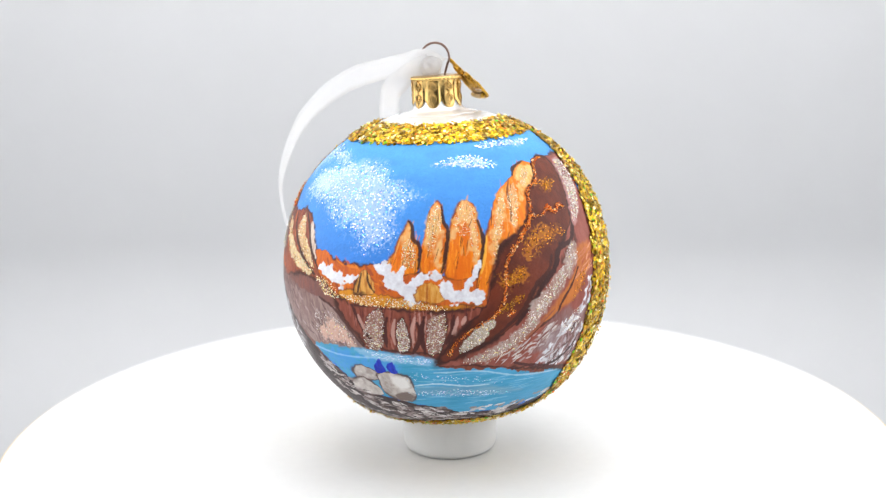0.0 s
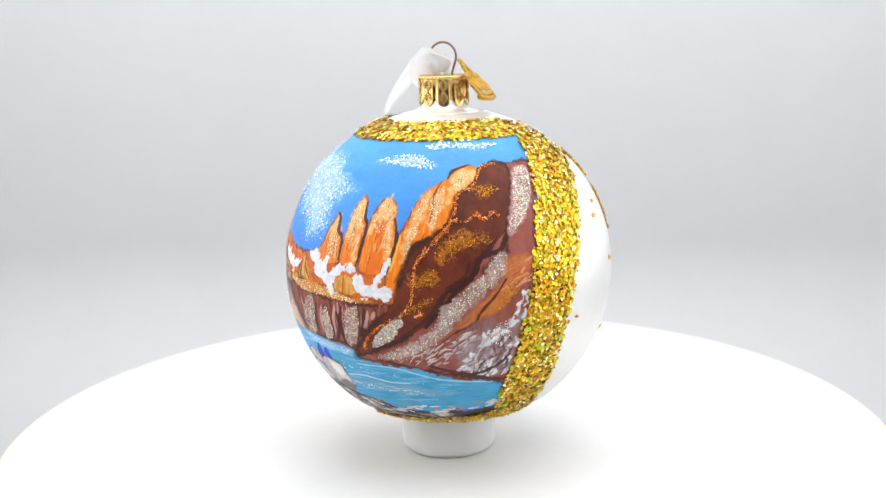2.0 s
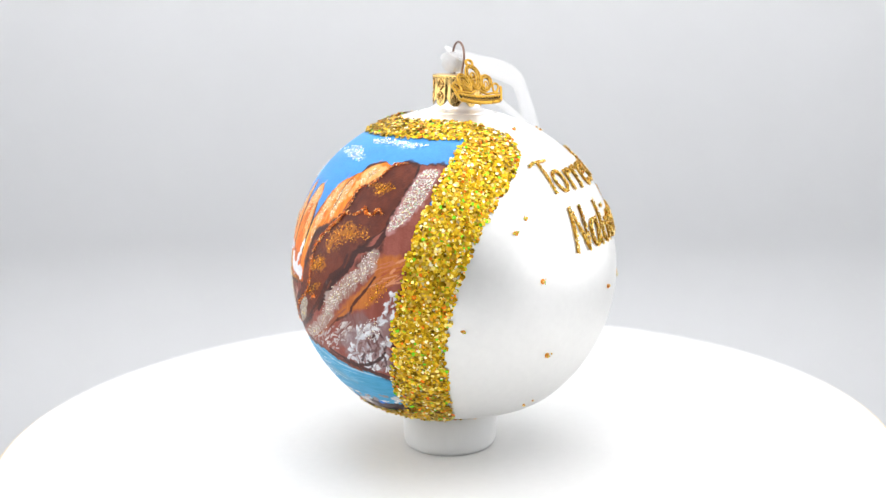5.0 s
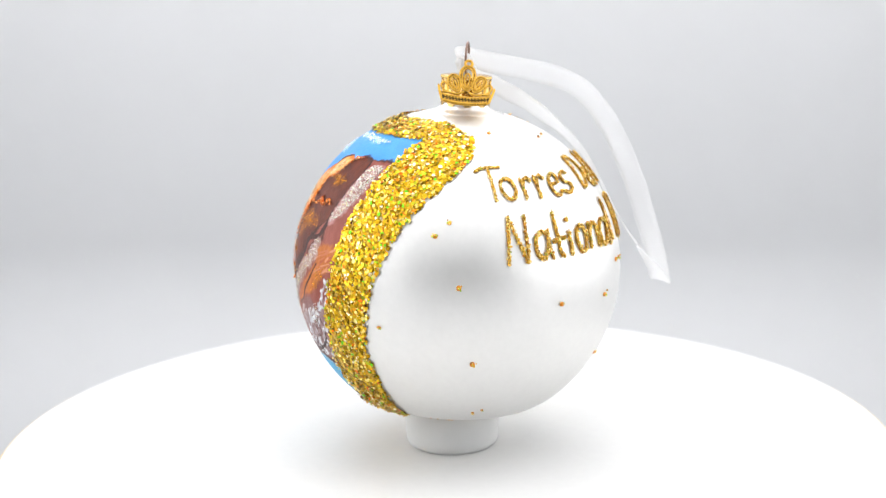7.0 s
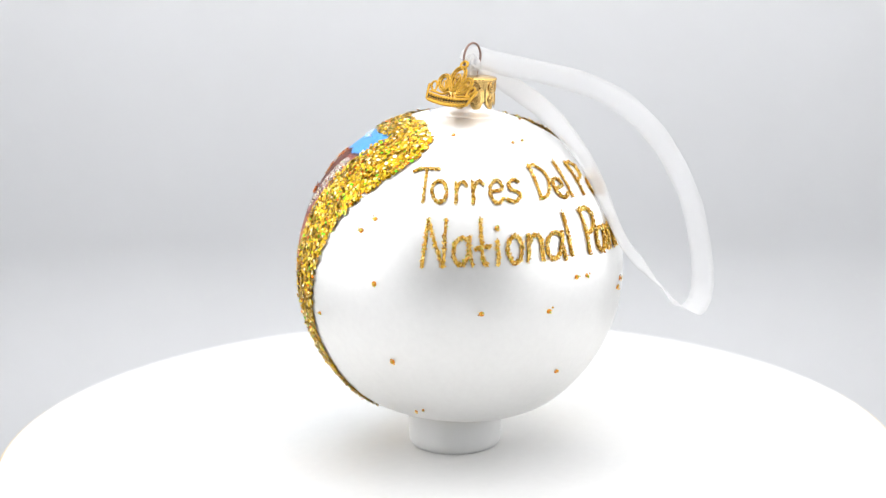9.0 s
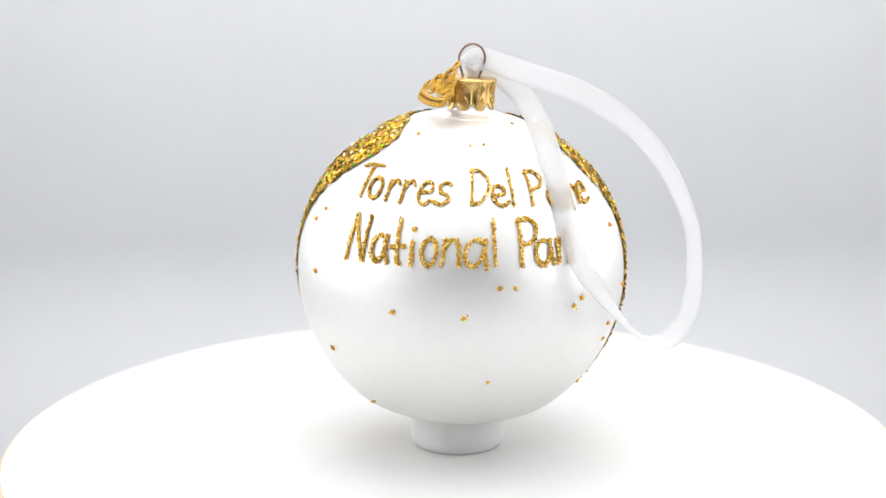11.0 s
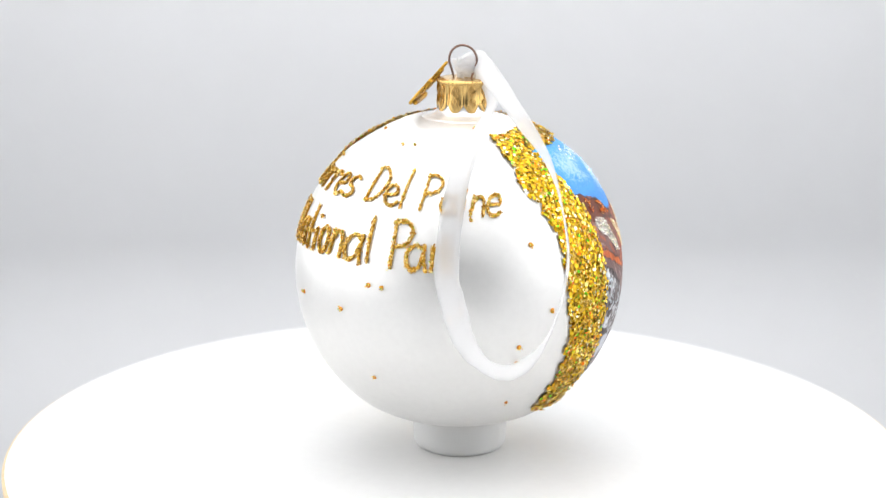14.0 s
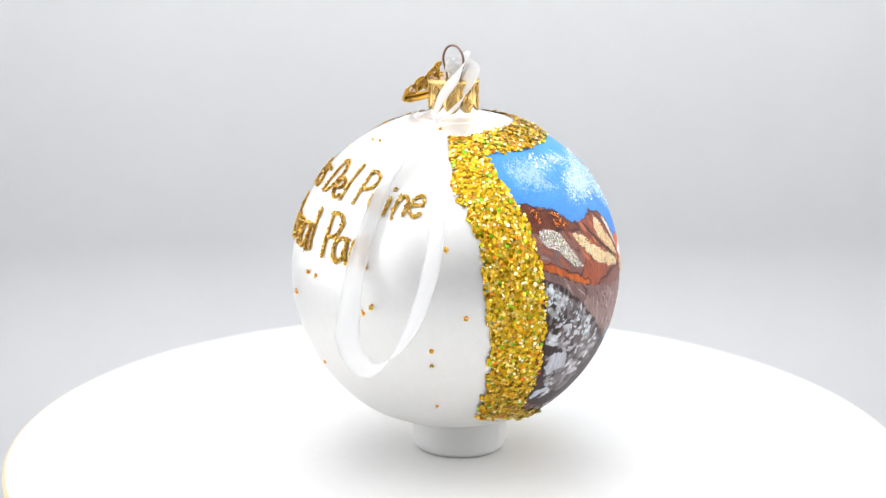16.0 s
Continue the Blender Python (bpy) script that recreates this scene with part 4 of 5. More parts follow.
for j, (ln, n) in enumerate(((5.0, 90), (3.2, 90))):
    dabs(BANK, n, ln, 2.0 - 0.4 * j, -14, [(150, 136, 134), (190, 180, 178), (214, 208, 206), (104, 86, 84)], 14, 0.9, thick=0.00004, seed=110 + j)
dabs(BANK, 60, 4, 0.7, -14, [(44, 30, 30), (60, 44, 42)], 14, 0.9, seed=113)
dabs([(-1.2, -44.9), (16.1, -44.2), (35.2, -43.4), (48.9, -42.5), (49.1, -46.2), (12.5, -49.2)], 26, 4, 1.6, 4, [(200, 194, 190), (150, 136, 132), (226, 222, 220)], 8, 0.9, thick=0.00004, seed=114)


# edges of the border: latitudes, longitudes
LEFT_OUT = ((-57, -48, -27, -10, 10, 23, 36, 41, 53, 66), (-117, -117, -114, -113, -115, -116.6, -120.5, -124.7, -126, -129))
LEFT_IN = ((-57, -24, 0, 19, 29, 36, 43, 56, 60), (-96, -95.5, -95, -96, -97, -99.5, -102, -105.6, -106))
RIGHT_IN = ((-57, -32, -20, -9, 4, 14, 26, 42, 54, 60), (52, 52, 54, 56, 59, 61, 64, 70, 78, 80))
RIGHT_OUT = ((-57, -38, -21, -5, 9, 14, 23, 30, 41, 50, 61, 68), (77, 74, 73, 75, 78.5, 81, 86, 91, 101.5, 110, 110, 92))


def bottom_edge(lon):
    return np.interp(lon, (-96, -60, -37, -15, 20, 35, 52), (-41, -57, -60, -56, -54, -54, -50))


def painted_parts():
    """Splits the painted skin into one mesh for each painted element, every one with its colours."""
    rad = BALL + 0.00014 + np.clip(relief, 0, 0.0004)
    pos = on_ball_array(GX, GY, rad)
    ny, nx = GX.shape
    idx = np.arange(ny * nx).reshape(ny, nx)
    quads = np.stack([idx[:-1, :-1], idx[:-1, 1:], idx[1:, 1:], idx[1:, :-1]], -1).reshape(-1, 4)
    within = (GX > np.interp(GY, *LEFT_IN) - 1.5) & (GX < np.interp(GY, *RIGHT_IN) + 2.0) & (GY < 59) & (GY > bottom_edge(GX) - 2.5)
    rq = np.where(within, region, -1)[:-1, :-1].ravel()
    flat, cols = pos.reshape(-1, 3), np.concatenate([canvas.reshape(-1, 3).clip(0, 1), np.ones((ny * nx, 1))], 1)
    for k, name in enumerate(REGIONS):
        q = quads[rq == k]
        if not len(q):
            continue
        used, inv = np.unique(q, return_inverse=True)
        inv = inv.reshape(-1)
        me = bpy.data.meshes.new(name)
        me.vertices.add(len(used))
        me.vertices.foreach_set("co", flat[used].ravel())
        me.loops.add(len(inv))
        me.loops.foreach_set("vertex_index", inv.astype(np.int32))
        me.polygons.add(len(q))
        me.polygons.foreach_set("loop_start", np.arange(0, len(inv), 4, dtype=np.int32))
        me.update(calc_edges=True)
        at = me.color_attributes.new("paint", "FLOAT_COLOR", "POINT")
        at.data.foreach_set("color", cols[used].ravel())
        mesh_part(name, me, PAINT, ornament, LOOKS.get(name, ""))


LOOKS = {"painted_sky": "painted blue sky with sponged white clouds", "painted_lake": "painted turquoise lake", "painted_tower": "painted orange rock towers",
         "painted_mountain": "painted dark brown mountain", "painted_snow": "thick white painted snow drifts", "painted_boulder": "painted grey boulders",
         "painted_wall": "painted red-brown rock wall", "painted_shore": "painted dark pebbled shore", "painted_figure": "two small painted blue shapes"}
painted_parts()


# ---------------------------------------------------------------- glitter
def scatter(name, outline, n, size, mat, seed, label="", tilt=0.3, lift=0.00032, thin=False):
    p = inside(outline, n, seed)
    if thin:
        poly = smoother(outline)
        d = depth_inside(poly, p[:, 0], p[:, 1])
        p = p[np.random.default_rng(seed).uniform(0, 1, len(p)) < np.clip(d / 5, 0.12, 1)]
    return flakes(name, np.random.default_rng(seed), p[:, 0], p[:, 1], size, lift, tilt, mat, ornament, label)


scatter("cloud_glitter", CLOUD_BIG, 1000, 0.00056, PALE, 1, "iridescent white glitter on a cloud", thin=True)
scatter("cloud_glitter", CLOUD_SMALL, 150, 0.00060, PALE, 2)
scatter("cloud_glitter", CLOUD_TOP, 170, 0.00060, PALE, 3)
scatter("cloud_glitter", CLOUD_SIDE, 40, 0.0005, PALE, 4)
scatter("cloud_glitter", [(-79.2, 53.9), (-69.9, 53.9), (-62.9, 47.3), (-70.8, 47.4), (-83.6, 46.7)], 40, 0.0008, PALE, 5)
scatter("cloud_glitter", CLOUD_FAR, 60, 0.0007, PALE, 6)
for k, s in enumerate(STRIPS):
    scatter("silver_glitter", s, 330, 0.00036, SILVER, 10 + k)
scatter("silver_glitter", [(45.3, 12.1), (49.2, 12.9), (50.0, 9.3), (46.7, 4.4), (39.6, -1.8), (33.4, -7.6), (29.3, -12.4), (23.2, -18.3), (13.2, -22.5), (3.6, -21.9), (16.3, -16.3), (24.1, -11.5), (27.8, -4.8), (32.3, -0.2), (38.4, 4.2), (43.1, 7.9)], 2900, 0.00038, SILVER, 14, "silver glitter on the painted slope", thin=True)
scatter("silver_glitter", [(61.1, 41.6), (66.9, 42.5), (67.7, 39.9), (63.9, 30.8), (58.6, 23.8), (54.4, 20.3), (52.3, 19.3), (52.1, 21.5), (54.9, 27.2), (57.8, 35.0)], 900, 0.00042, SILVER, 15)
scatter("silver_glitter", [(3.8, -15.3), (9.4, -9.7), (15.0, -7.2), (14.7, -9.8), (9.4, -15.9), (3.4, -18.2)], 240, 0.00042, SILVER, 16)
scatter("silver_glitter", [(43.1, -12.8), (49.2, -8.9), (51.8, -14.2), (46.8, -16.9), (41.8, -16.9)], 120, 0.00042, SILVER, 17)
scatter("silver_glitter", [(-93.5, 26.1), (-88.2, 26.0), (-84.5, 23.5), (-82.2, 19.2), (-78.7, 14.0), (-77.1, 12.0), (-81.9, 13.0), (-87.0, 18.7), (-91.6, 20.7), (-93.5, 22.9)], 700, 0.00046, SILVER, 18)
scatter("silver_glitter", [(-17.9, -25.5), (-2.7, -25.3), (18.6, -30.2), (20.7, -33.1), (1.2, -30.9), (-15.9, -29.6)], 330, 0.00030, PALE, 19, thin=True)
scatter("silver_glitter", [(-18.8, -34.7), (2.6, -33.3), (25.5, -37.8), (15.3, -38.0), (-9.7, -36.3)], 260, 0.00030, PALE, 20)
scatter("silver_glitter", [(-31.3, -17.3), (-20.6, -18.1), (-7.5, -19.9), (-7.7, -21.8), (-21.2, -21.1)], 220, 0.00030, PALE, 21)
scatter("silver_glitter", [(-50.4, -5.3), (-40.7, -5.2), (-33.9, -12.3), (-32.5, -16.0), (-43.9, -16.4), (-51.0, -13.4)], 200, 0.00036, SILVER, 22)
scatter("champagne_glitter", [(-37.5, 1.7), (-26.3, 1.8), (-14.7, 0.8), (-0.3, -1.9), (-1.6, -3.0), (-14.8, -1.9), (-29.3, -1.3)], 520, 0.00038, CREAM, 30, "champagne glitter on the plateau's lip")
scatter("champagne_glitter", [(-47.4, 7.1), (-39.9, 4.9), (-37.6, 0.2), (-43.6, 0.8), (-48.3, 5.2)], 200, 0.00042, CREAM, 31)
for k, s in enumerate(([(-13.7, 18.4), (-11.9, 20.2), (-10.1, 18.4), (-9.3, 14.2), (-10.5, 11.0), (-13.0, 11.0), (-14.3, 13.6)], [(-5.1, 25.6), (-2.0, 31.3), (-0.4, 28.9), (-0.6, 23.0), (-2.8, 18.2), (-4.6, 14.7), (-5.5, 18.3)], [(3.4, 25.3), (7.0, 31.0), (11.7, 28.8), (11.7, 23.5), (11.1, 13.9), (9.5, 11.7), (8.7, 20.1), (5.7, 20.3)],
                       [(16.5, 18.3), (21.2, 31.0), (24.3, 33.8), (23.3, 28.9), (19.6, 19.2), (16.5, 12.3)], [(25.0, 31.4), (29.8, 36.3), (30.2, 33.5), (27.5, 24.6), (24.8, 21.2), (24.3, 26.2)],[(35.0, 39.4), (37.9, 41.4), (40.7, 40.8), (36.1, 35.7), (33.2, 34.6)]
                       )):
    scatter("champagne_glitter", s, 260, 0.00033, CREAM, 40 + k)
scatter("champagne_glitter", [(-78.6, 23.1), (-73.7, 21.5), (-70.3, 18.1), (-62.0, 13.4), (-49.8, 8.0), (-54.0, 6.4), (-67.7, 10.8), (-73.8, 15.9), (-77.7, 20.3)], 420, 0.00044, CREAM, 50)
scatter("champagne_glitter", [(-62.9, 26.1), (-60.1, 23.3), (-57.8, 19.2), (-52.5, 13.7), (-49.4, 8.6), (-58.0, 13.4), (-64.0, 18.7), (-65.4, 22.4)], 220, 0.00044, CREAM, 51)
for k, s in enumerate(([(28.7, 19.4), (37.8, 21.2), (44.8, 20.3), (45.5, 16.7), (38.1, 14.0), (32.0, 11.2), (27.0, 9.7), (25.4, 13.2)], [(17.5, 6.4), (25.8, 8.7), (27.5, 5.2), (22.0, 2.2), (17.9, 3.0)], [(17.2, -2.3), (26.0, 0.3), (24.6, -2.9), (14.7, -6.7)], [(39.5, 35.1), (48.4, 36.8), (51.9, 33.7), (45.4, 30.7)], [(47.9, 2.2), (55.1, 4.5), (52.7, -1.5), (45.6, -6.4)])):
    scatter("ochre_glitter", s, 620, 0.00033, OCHRE, 60 + k, thin=True, label= "ochre glitter dust on the brown mountain" if k == 0 else "")


def glitter_line(points, n, width, mat, seed, size=0.00037):
    p = np.array([tuple(v)[:2] for v in smooth_path([(a, b, 0) for a, b in points], 6)])
    r = np.random.default_rng(seed)
    n = int(n * 1.5)
    at = r.uniform(0, len(p) - 1.001, n)
    i = at.astype(int)
    q = p[i] + (p[i + 1] - p[i]) * (at - i)[:, None] + r.normal(0, width / 2.5, (n, 2))
    flakes("copper_glitter", r, q[:, 0], q[:, 1], size, 0.0005, 0.6, mat, ornament)


glitter_line([(-0.3, -18.5), (1.9, -14.7), (7.1, -10.3), (13.5, -6.9), (17.9, -2.2), (19.3, 3.4), (20.0, 9.5), (22.6, 13.9), (26.5, 17.8), (30.4, 22.2)], 420, 0.9, COPPER, 70)
glitter_line([(26.5, 17.8), (30.5, 21.6), (33.5, 27.1), (35.0, 32.8), (40.9, 35.8), (44.5, 41.0), (47.0, 43.7), (53.0, 44.6)], 300, 0.8, COPPER, 71)
glitter_line([(30.6, 20.8), (32.2, 24.1), (37.6, 23.9), (41.2, 26.5), (42.3, 24.7), (44.8, 24.4), (46.8, 26.5), (49.1, 24.8)], 240, 0.8, COPPER, 72)
glitter_line([(19.7, -6.4), (21.6, -5.3), (20.7, -6.1)], 40, 1.0, COPPER, 73)
glitter_line([(-94.6, 33.8), (-92.8, 32.6), (-93.2, 30.7), (-92.2, 28.5)], 60, 1.0, COPPER, 74)
glitter_line([(-86.5, 31.1), (-83.5, 30.0), (-83.1, 27.9), (-86.1, 27.7), (-80.2, 26.4)], 120, 1.0, COPPER, 75)

# the gold border round the painting
def in_border(lon, lat, grow=0.0):
    k = grow / np.cos(np.radians(lat))
    lo, li, ri, ro = (np.interp(lat, *t) for t in (LEFT_OUT, LEFT_IN, RIGHT_IN, RIGHT_OUT))
    low = np.interp(lon, (-117, -96, -62, 58, 77), (-45, -47, -73, -73, -56)) - grow
    side = ((lon > lo - k) & (lon < li + k)) | ((lon > ri - k) & (lon < ro + k))
    top = np.interp(lon, (-129, -102, -60, 0, 60, 92, 110), (66.5, 68, 69.5, 68, 69, 68.5, 60))
    foot = lat < -72 + grow + 1.2 * np.sin(np.radians(lon) * 2)
    return foot | (lat > low) & (lat < top + grow) & (lon > lo - k) & (lon < ro + k) & (side | (lat > 57 - grow) | (lat < bottom_edge(lon) + grow))


def gold_border():
    bx, by = np.meshgrid(np.arange(-132, 229, 0.8), np.arange(-76, 71, 0.8))
    ny, nx = bx.shape
    keep = in_border(bx + 0.4, by + 0.4, -0.9)
    keep[-1, :] = keep[:, -1] = False
    idx = np.arange(ny * nx).reshape(ny, nx)
    q = np.stack([idx[:-1, :-1], idx[:-1, 1:], idx[1:, 1:], idx[1:, :-1]], -1)[keep[:-1, :-1]]
    # the bed's rim runs down into the ball
    inner = (np.bincount(q.ravel(), minlength=ny * nx) == 4).reshape(ny, nx)
    pos = on_ball_array(bx, by, BALL + np.where(inner, 0.00030 + 0.00012 * value_noise(bx, by, 2.0, 900), -0.00015))
    used, inv = np.unique(q, return_inverse=True)
    me = bpy.data.meshes.new("glue_bed")
    me.from_pydata(pos.reshape(-1, 3)[used].tolist(), [], inv.reshape(-1, 4).tolist())
    bed = mesh_part("glue_bed", me, GLUE, ornament, "ochre glue bed under the gold glitter")
    r = np.random.default_rng(3)
    z = r.uniform(math.sin(radians(-75)), math.sin(radians(71)), 104000)
    lat, lon = np.degrees(np.arcsin(z)), r.uniform(-132, 228, 104000)
    wob = 0.9 * value_noise(lon, lat, 3, 910, 2)
    ok = in_border(lon + wob, lat + 0.5 * wob, 0.25)
    lon, lat = lon[ok], lat[ok]
    third = len(lon) // 4
    flakes("gold_glitter", r, lon[third:], lat[third:], 0.00122, 0.00048, 0.17, GOLD, bed, "coarse gold glitter flakes")
    flakes("fine_gold_glitter", r, lon[:third], lat[:third], 0.00088, 0.00070, 0.30, GOLD, bed)


gold_border()

# ---------------------------------------------------------------- hand lettering in glitter glue
GLYPHS = {
    "T": [[(0, 0.93), (0.35, 1), (1, 0.95)], [(0.52, 0.98), (0.42, 0.5), (0.28, 0)]],
    "o": [[(0.5, 1), (0.12, 0.8), (0.02, 0.4), (0.3, 0.02), (0.75, 0.08), (1, 0.5), (0.85, 0.88), (0.5, 1)]],
    "r": [[(0.12, 1), (0.15, 0.5), (0.12, 0)], [(0.15, 0.55), (0.4, 0.9), (0.75, 1), (1, 0.82)]],
    "e": [[(0.08, 0.5), (0.9, 0.56), (0.85, 0.9), (0.5, 1), (0.12, 0.8), (0.0, 0.4), (0.3, 0.03), (0.7, 0.0), (1, 0.16)]],
    "s": [[(0.95, 0.88), (0.55, 1), (0.15, 0.82), (0.3, 0.56), (0.75, 0.42), (0.95, 0.2), (0.5, 0.0), (0.02, 0.12)]],
    "D": [[(0.1, 1), (0.08, 0.5), (0.05, 0)], [(0.0, 0.96), (0.5, 0.95), (0.95, 0.65), (0.95, 0.35), (0.5, 0.04), (0, 0.0)]],
    "l": [[(0.3, 1), (0.35, 0.5), (0.5, 0)]],
    "P": [[(0.08, 1), (0.1, 0.5), (0.06, 0)], [(0.0, 0.95), (0.6, 0.98), (0.98, 0.78), (0.75, 0.52), (0.14, 0.42)]],
    "a": [[(0.9, 0.85), (0.5, 1), (0.1, 0.75), (0.05, 0.3), (0.35, 0.02), (0.7, 0.2), (0.88, 0.6)], [(0.95, 1.0), (0.9, 0.5), (1.04, -0.02)]],
    "i": [[(0.5, 0.8), (0.5, 0.4), (0.5, 0)], [(0.5, 1.22), (0.6, 1.25)]],
    "n": [[(0.08, 1), (0.1, 0.5), (0.06, 0)], [(0.1, 0.6), (0.4, 0.95), (0.8, 0.9), (0.92, 0.5), (0.95, 0)]],
    "N": [[(0.22, 1), (0.1, 0.5), (0.0, 0)], [(0.24, 0.98), (0.55, 0.5), (0.9, 0.02)], [(1.05, 1), (1, 0.5), (0.92, 0)]],
    "t": [[(0.5, 1), (0.48, 0.5), (0.52, 0.1), (0.7, 0)], [(0.1, 0.36), (0.5, 0.38), (0.98, 0.4)]],
    "k": [[(0.1, 1), (0.1, 0.5), (0.06, 0)], [(0.9, 0.62), (0.15, 0.3), (0.95, 0)]],
}


def letter(char, corners, radius, seed):
    """One glitter-glue letter; corners: the foot's two ends and the top of its near side."""
    (ax, ay), (bx, by), (cx, cy) = corners
    r = np.random.default_rng(seed)
    bm = bmesh.new()
    lons, lats = [], []
    for line in GLYPHS[char]:
        pts = [(ax + u * (bx - ax) + v * (cx - ax), ay + u * (by - ay) + v * (cy - ay), 0) for u, v in line]
        path = smooth_path(pts, 8 if len(pts) > 2 else 4)
        tube(bm, [on_ball(p[0], p[1], BALL + radius * 0.15) for p in path], radius * 0.75, 7, False, 0.22)
        n = max(34, len(path) * 17)
        for k in r.integers(0, len(path), n):
            lons.append(path[k][0] + r.normal(0, 600 * radius))
            lats.append(path[k][1] + r.normal(0, 600 * radius))
    v = flake_verts(r, np.array(lons), np.array(lats), 0.00052, radius * 1.0, 0.5)
    for six in v:
        bm.faces.new([bm.verts.new(tuple(c)) for c in six])
    return part("letter", bm, LETTER, ornament, smooth=False)


LINE_ONE = (
    ("T", [(115.4, 32.0), (126.8, 33.8), (110.2, 44.4)]), ("o", [(122.2, 32.6), (128.2, 33.3), (119.9, 40.5)]), ("r", [(130.6, 33.1), (135.6, 33.4), (129.6, 40.7)]), ("r", [(137.1, 33.1), (142.5, 33.6), (136.5, 41.2)]),
    ("e", [(144.3, 33.7), (149.7, 34.0), (144.6, 42.0)]), ("s", [(151.0, 34.0), (157.0, 34.4), (152.0, 42.2)]), ("D", [(165.7, 35.0), (173.6, 36.2), (165.4, 48.3)]), ("e", [(175.4, 34.6), (181.2, 35.1), (173.8, 41.9)]),
    ("l", [(182.0, 34.6), (183.7, 34.8), (183.0, 49.0)]), ("P", [(190.6, 34.6), (198.2, 34.5), (191.7, 47.9)]), ("a", [(198.8, 33.6), (204.6, 33.2), (199.3, 40.2)]), ("i", [(206.1, 32.6), (207.9, 32.6), (207.7, 40.2)]),
    ("n", [(210.2, 33.3), (215.5, 33.1), (211.9, 40.1)]), ("e", [(216.5, 33.3), (221.9, 33.1), (218.6, 40.6)]))
LINE_TWO = (
    ("N", [(121.8, 11.8), (129.2, 12.4), (120.3, 26.6)]), ("a", [(131.9, 12.8), (137.9, 13.3), (131.1, 21.5)]), ("t", [(138.5, 13.2), (144.4, 13.8), (137.5, 27.6)]), ("i", [(145.7, 13.7), (147.4, 13.7), (145.4, 23.0)]),
    ("o", [(149.9, 14.1), (155.0, 14.3), (149.6, 22.7)]), ("n", [(156.6, 14.8), (162.7, 14.8), (156.8, 23.1)]), ("a", [(163.8, 14.7), (171.3, 14.6), (164.4, 23.4)]), ("l", [(173.4, 15.4), (175.7, 15.4), (173.3, 29.6)]),
    ("P", [(183.1, 14.8), (190.5, 15.3), (182.8, 30.1)]), ("a", [(188.9, 14.7), (195.6, 15.0), (188.6, 22.7)]), ("r", [(197.1, 15.1), (201.9, 15.3), (197.1, 22.7)]), ("k", [(201.8, 14.9), (204.4, 15.1), (202.1, 25.7)]))
for k, (char, corners) in enumerate(LINE_ONE):
    letter(char, corners, 0.00041, 300 + k)
for k, (char, corners) in enumerate(LINE_TWO):
    letter(char, corners, 0.00053, 330 + k)


def glitter_dot(lon, lat, size, seed):
    r = np.random.default_rng(seed)
    bm = bmesh.new()
    c = on_ball(lon, lat)
    q = c.to_track_quat("Z", "Y").to_matrix().to_4x4()
    bmesh.ops.create_icosphere(bm, subdivisions=2, radius=size, matrix=Matrix.Translation(c) @ q @ Matrix.Diagonal((1, r.uniform(0.85, 1.15), 0.6, 1)))
    v = flake_verts(r, lon + r.normal(0, 0.45, 12) * size / 0.0007, lat + r.normal(0, 0.4, 12) * size / 0.0007, 0.0006, size * 0.62, 0.7)
    for six in v:
        bm.faces.new([bm.verts.new(tuple(p)) for p in six])
    part("glitter_dot", bm, LETTER, ornament, smooth=False)


DOTS = ([(96.8, 20.0), (105.6, 3.9), (141.8, -2.3), (165.0, -2.1), (176.2, 8.1), (111.6, -22.7)], [(101.3, 24.6), (79.0, -11.9), (175.2, -26.1), (181.2, 8.1), (123.6, 63.1)],
        [(115.8, -48.5), (120.0, -46.6), (165.3, 59.6), (174.1, 60.6)], [(204.0, 0.1), (-127.9, 22.9), (-121.4, 0.8), (-132.7, -10.6), (207.2, 2.6)], [(-133.0, -16.5), (227.4, -35.3), (210.9, 31.8), (220.3, 72.2)])
for k, (group, size) in enumerate(zip(DOTS, (0.00078, 0.00062, 0.00045, 0.00072, 0.00055))):
    for j, (lon, lat) in enumerate(group):
        glitter_dot(lon, lat, size, 400 + 20 * k + j)


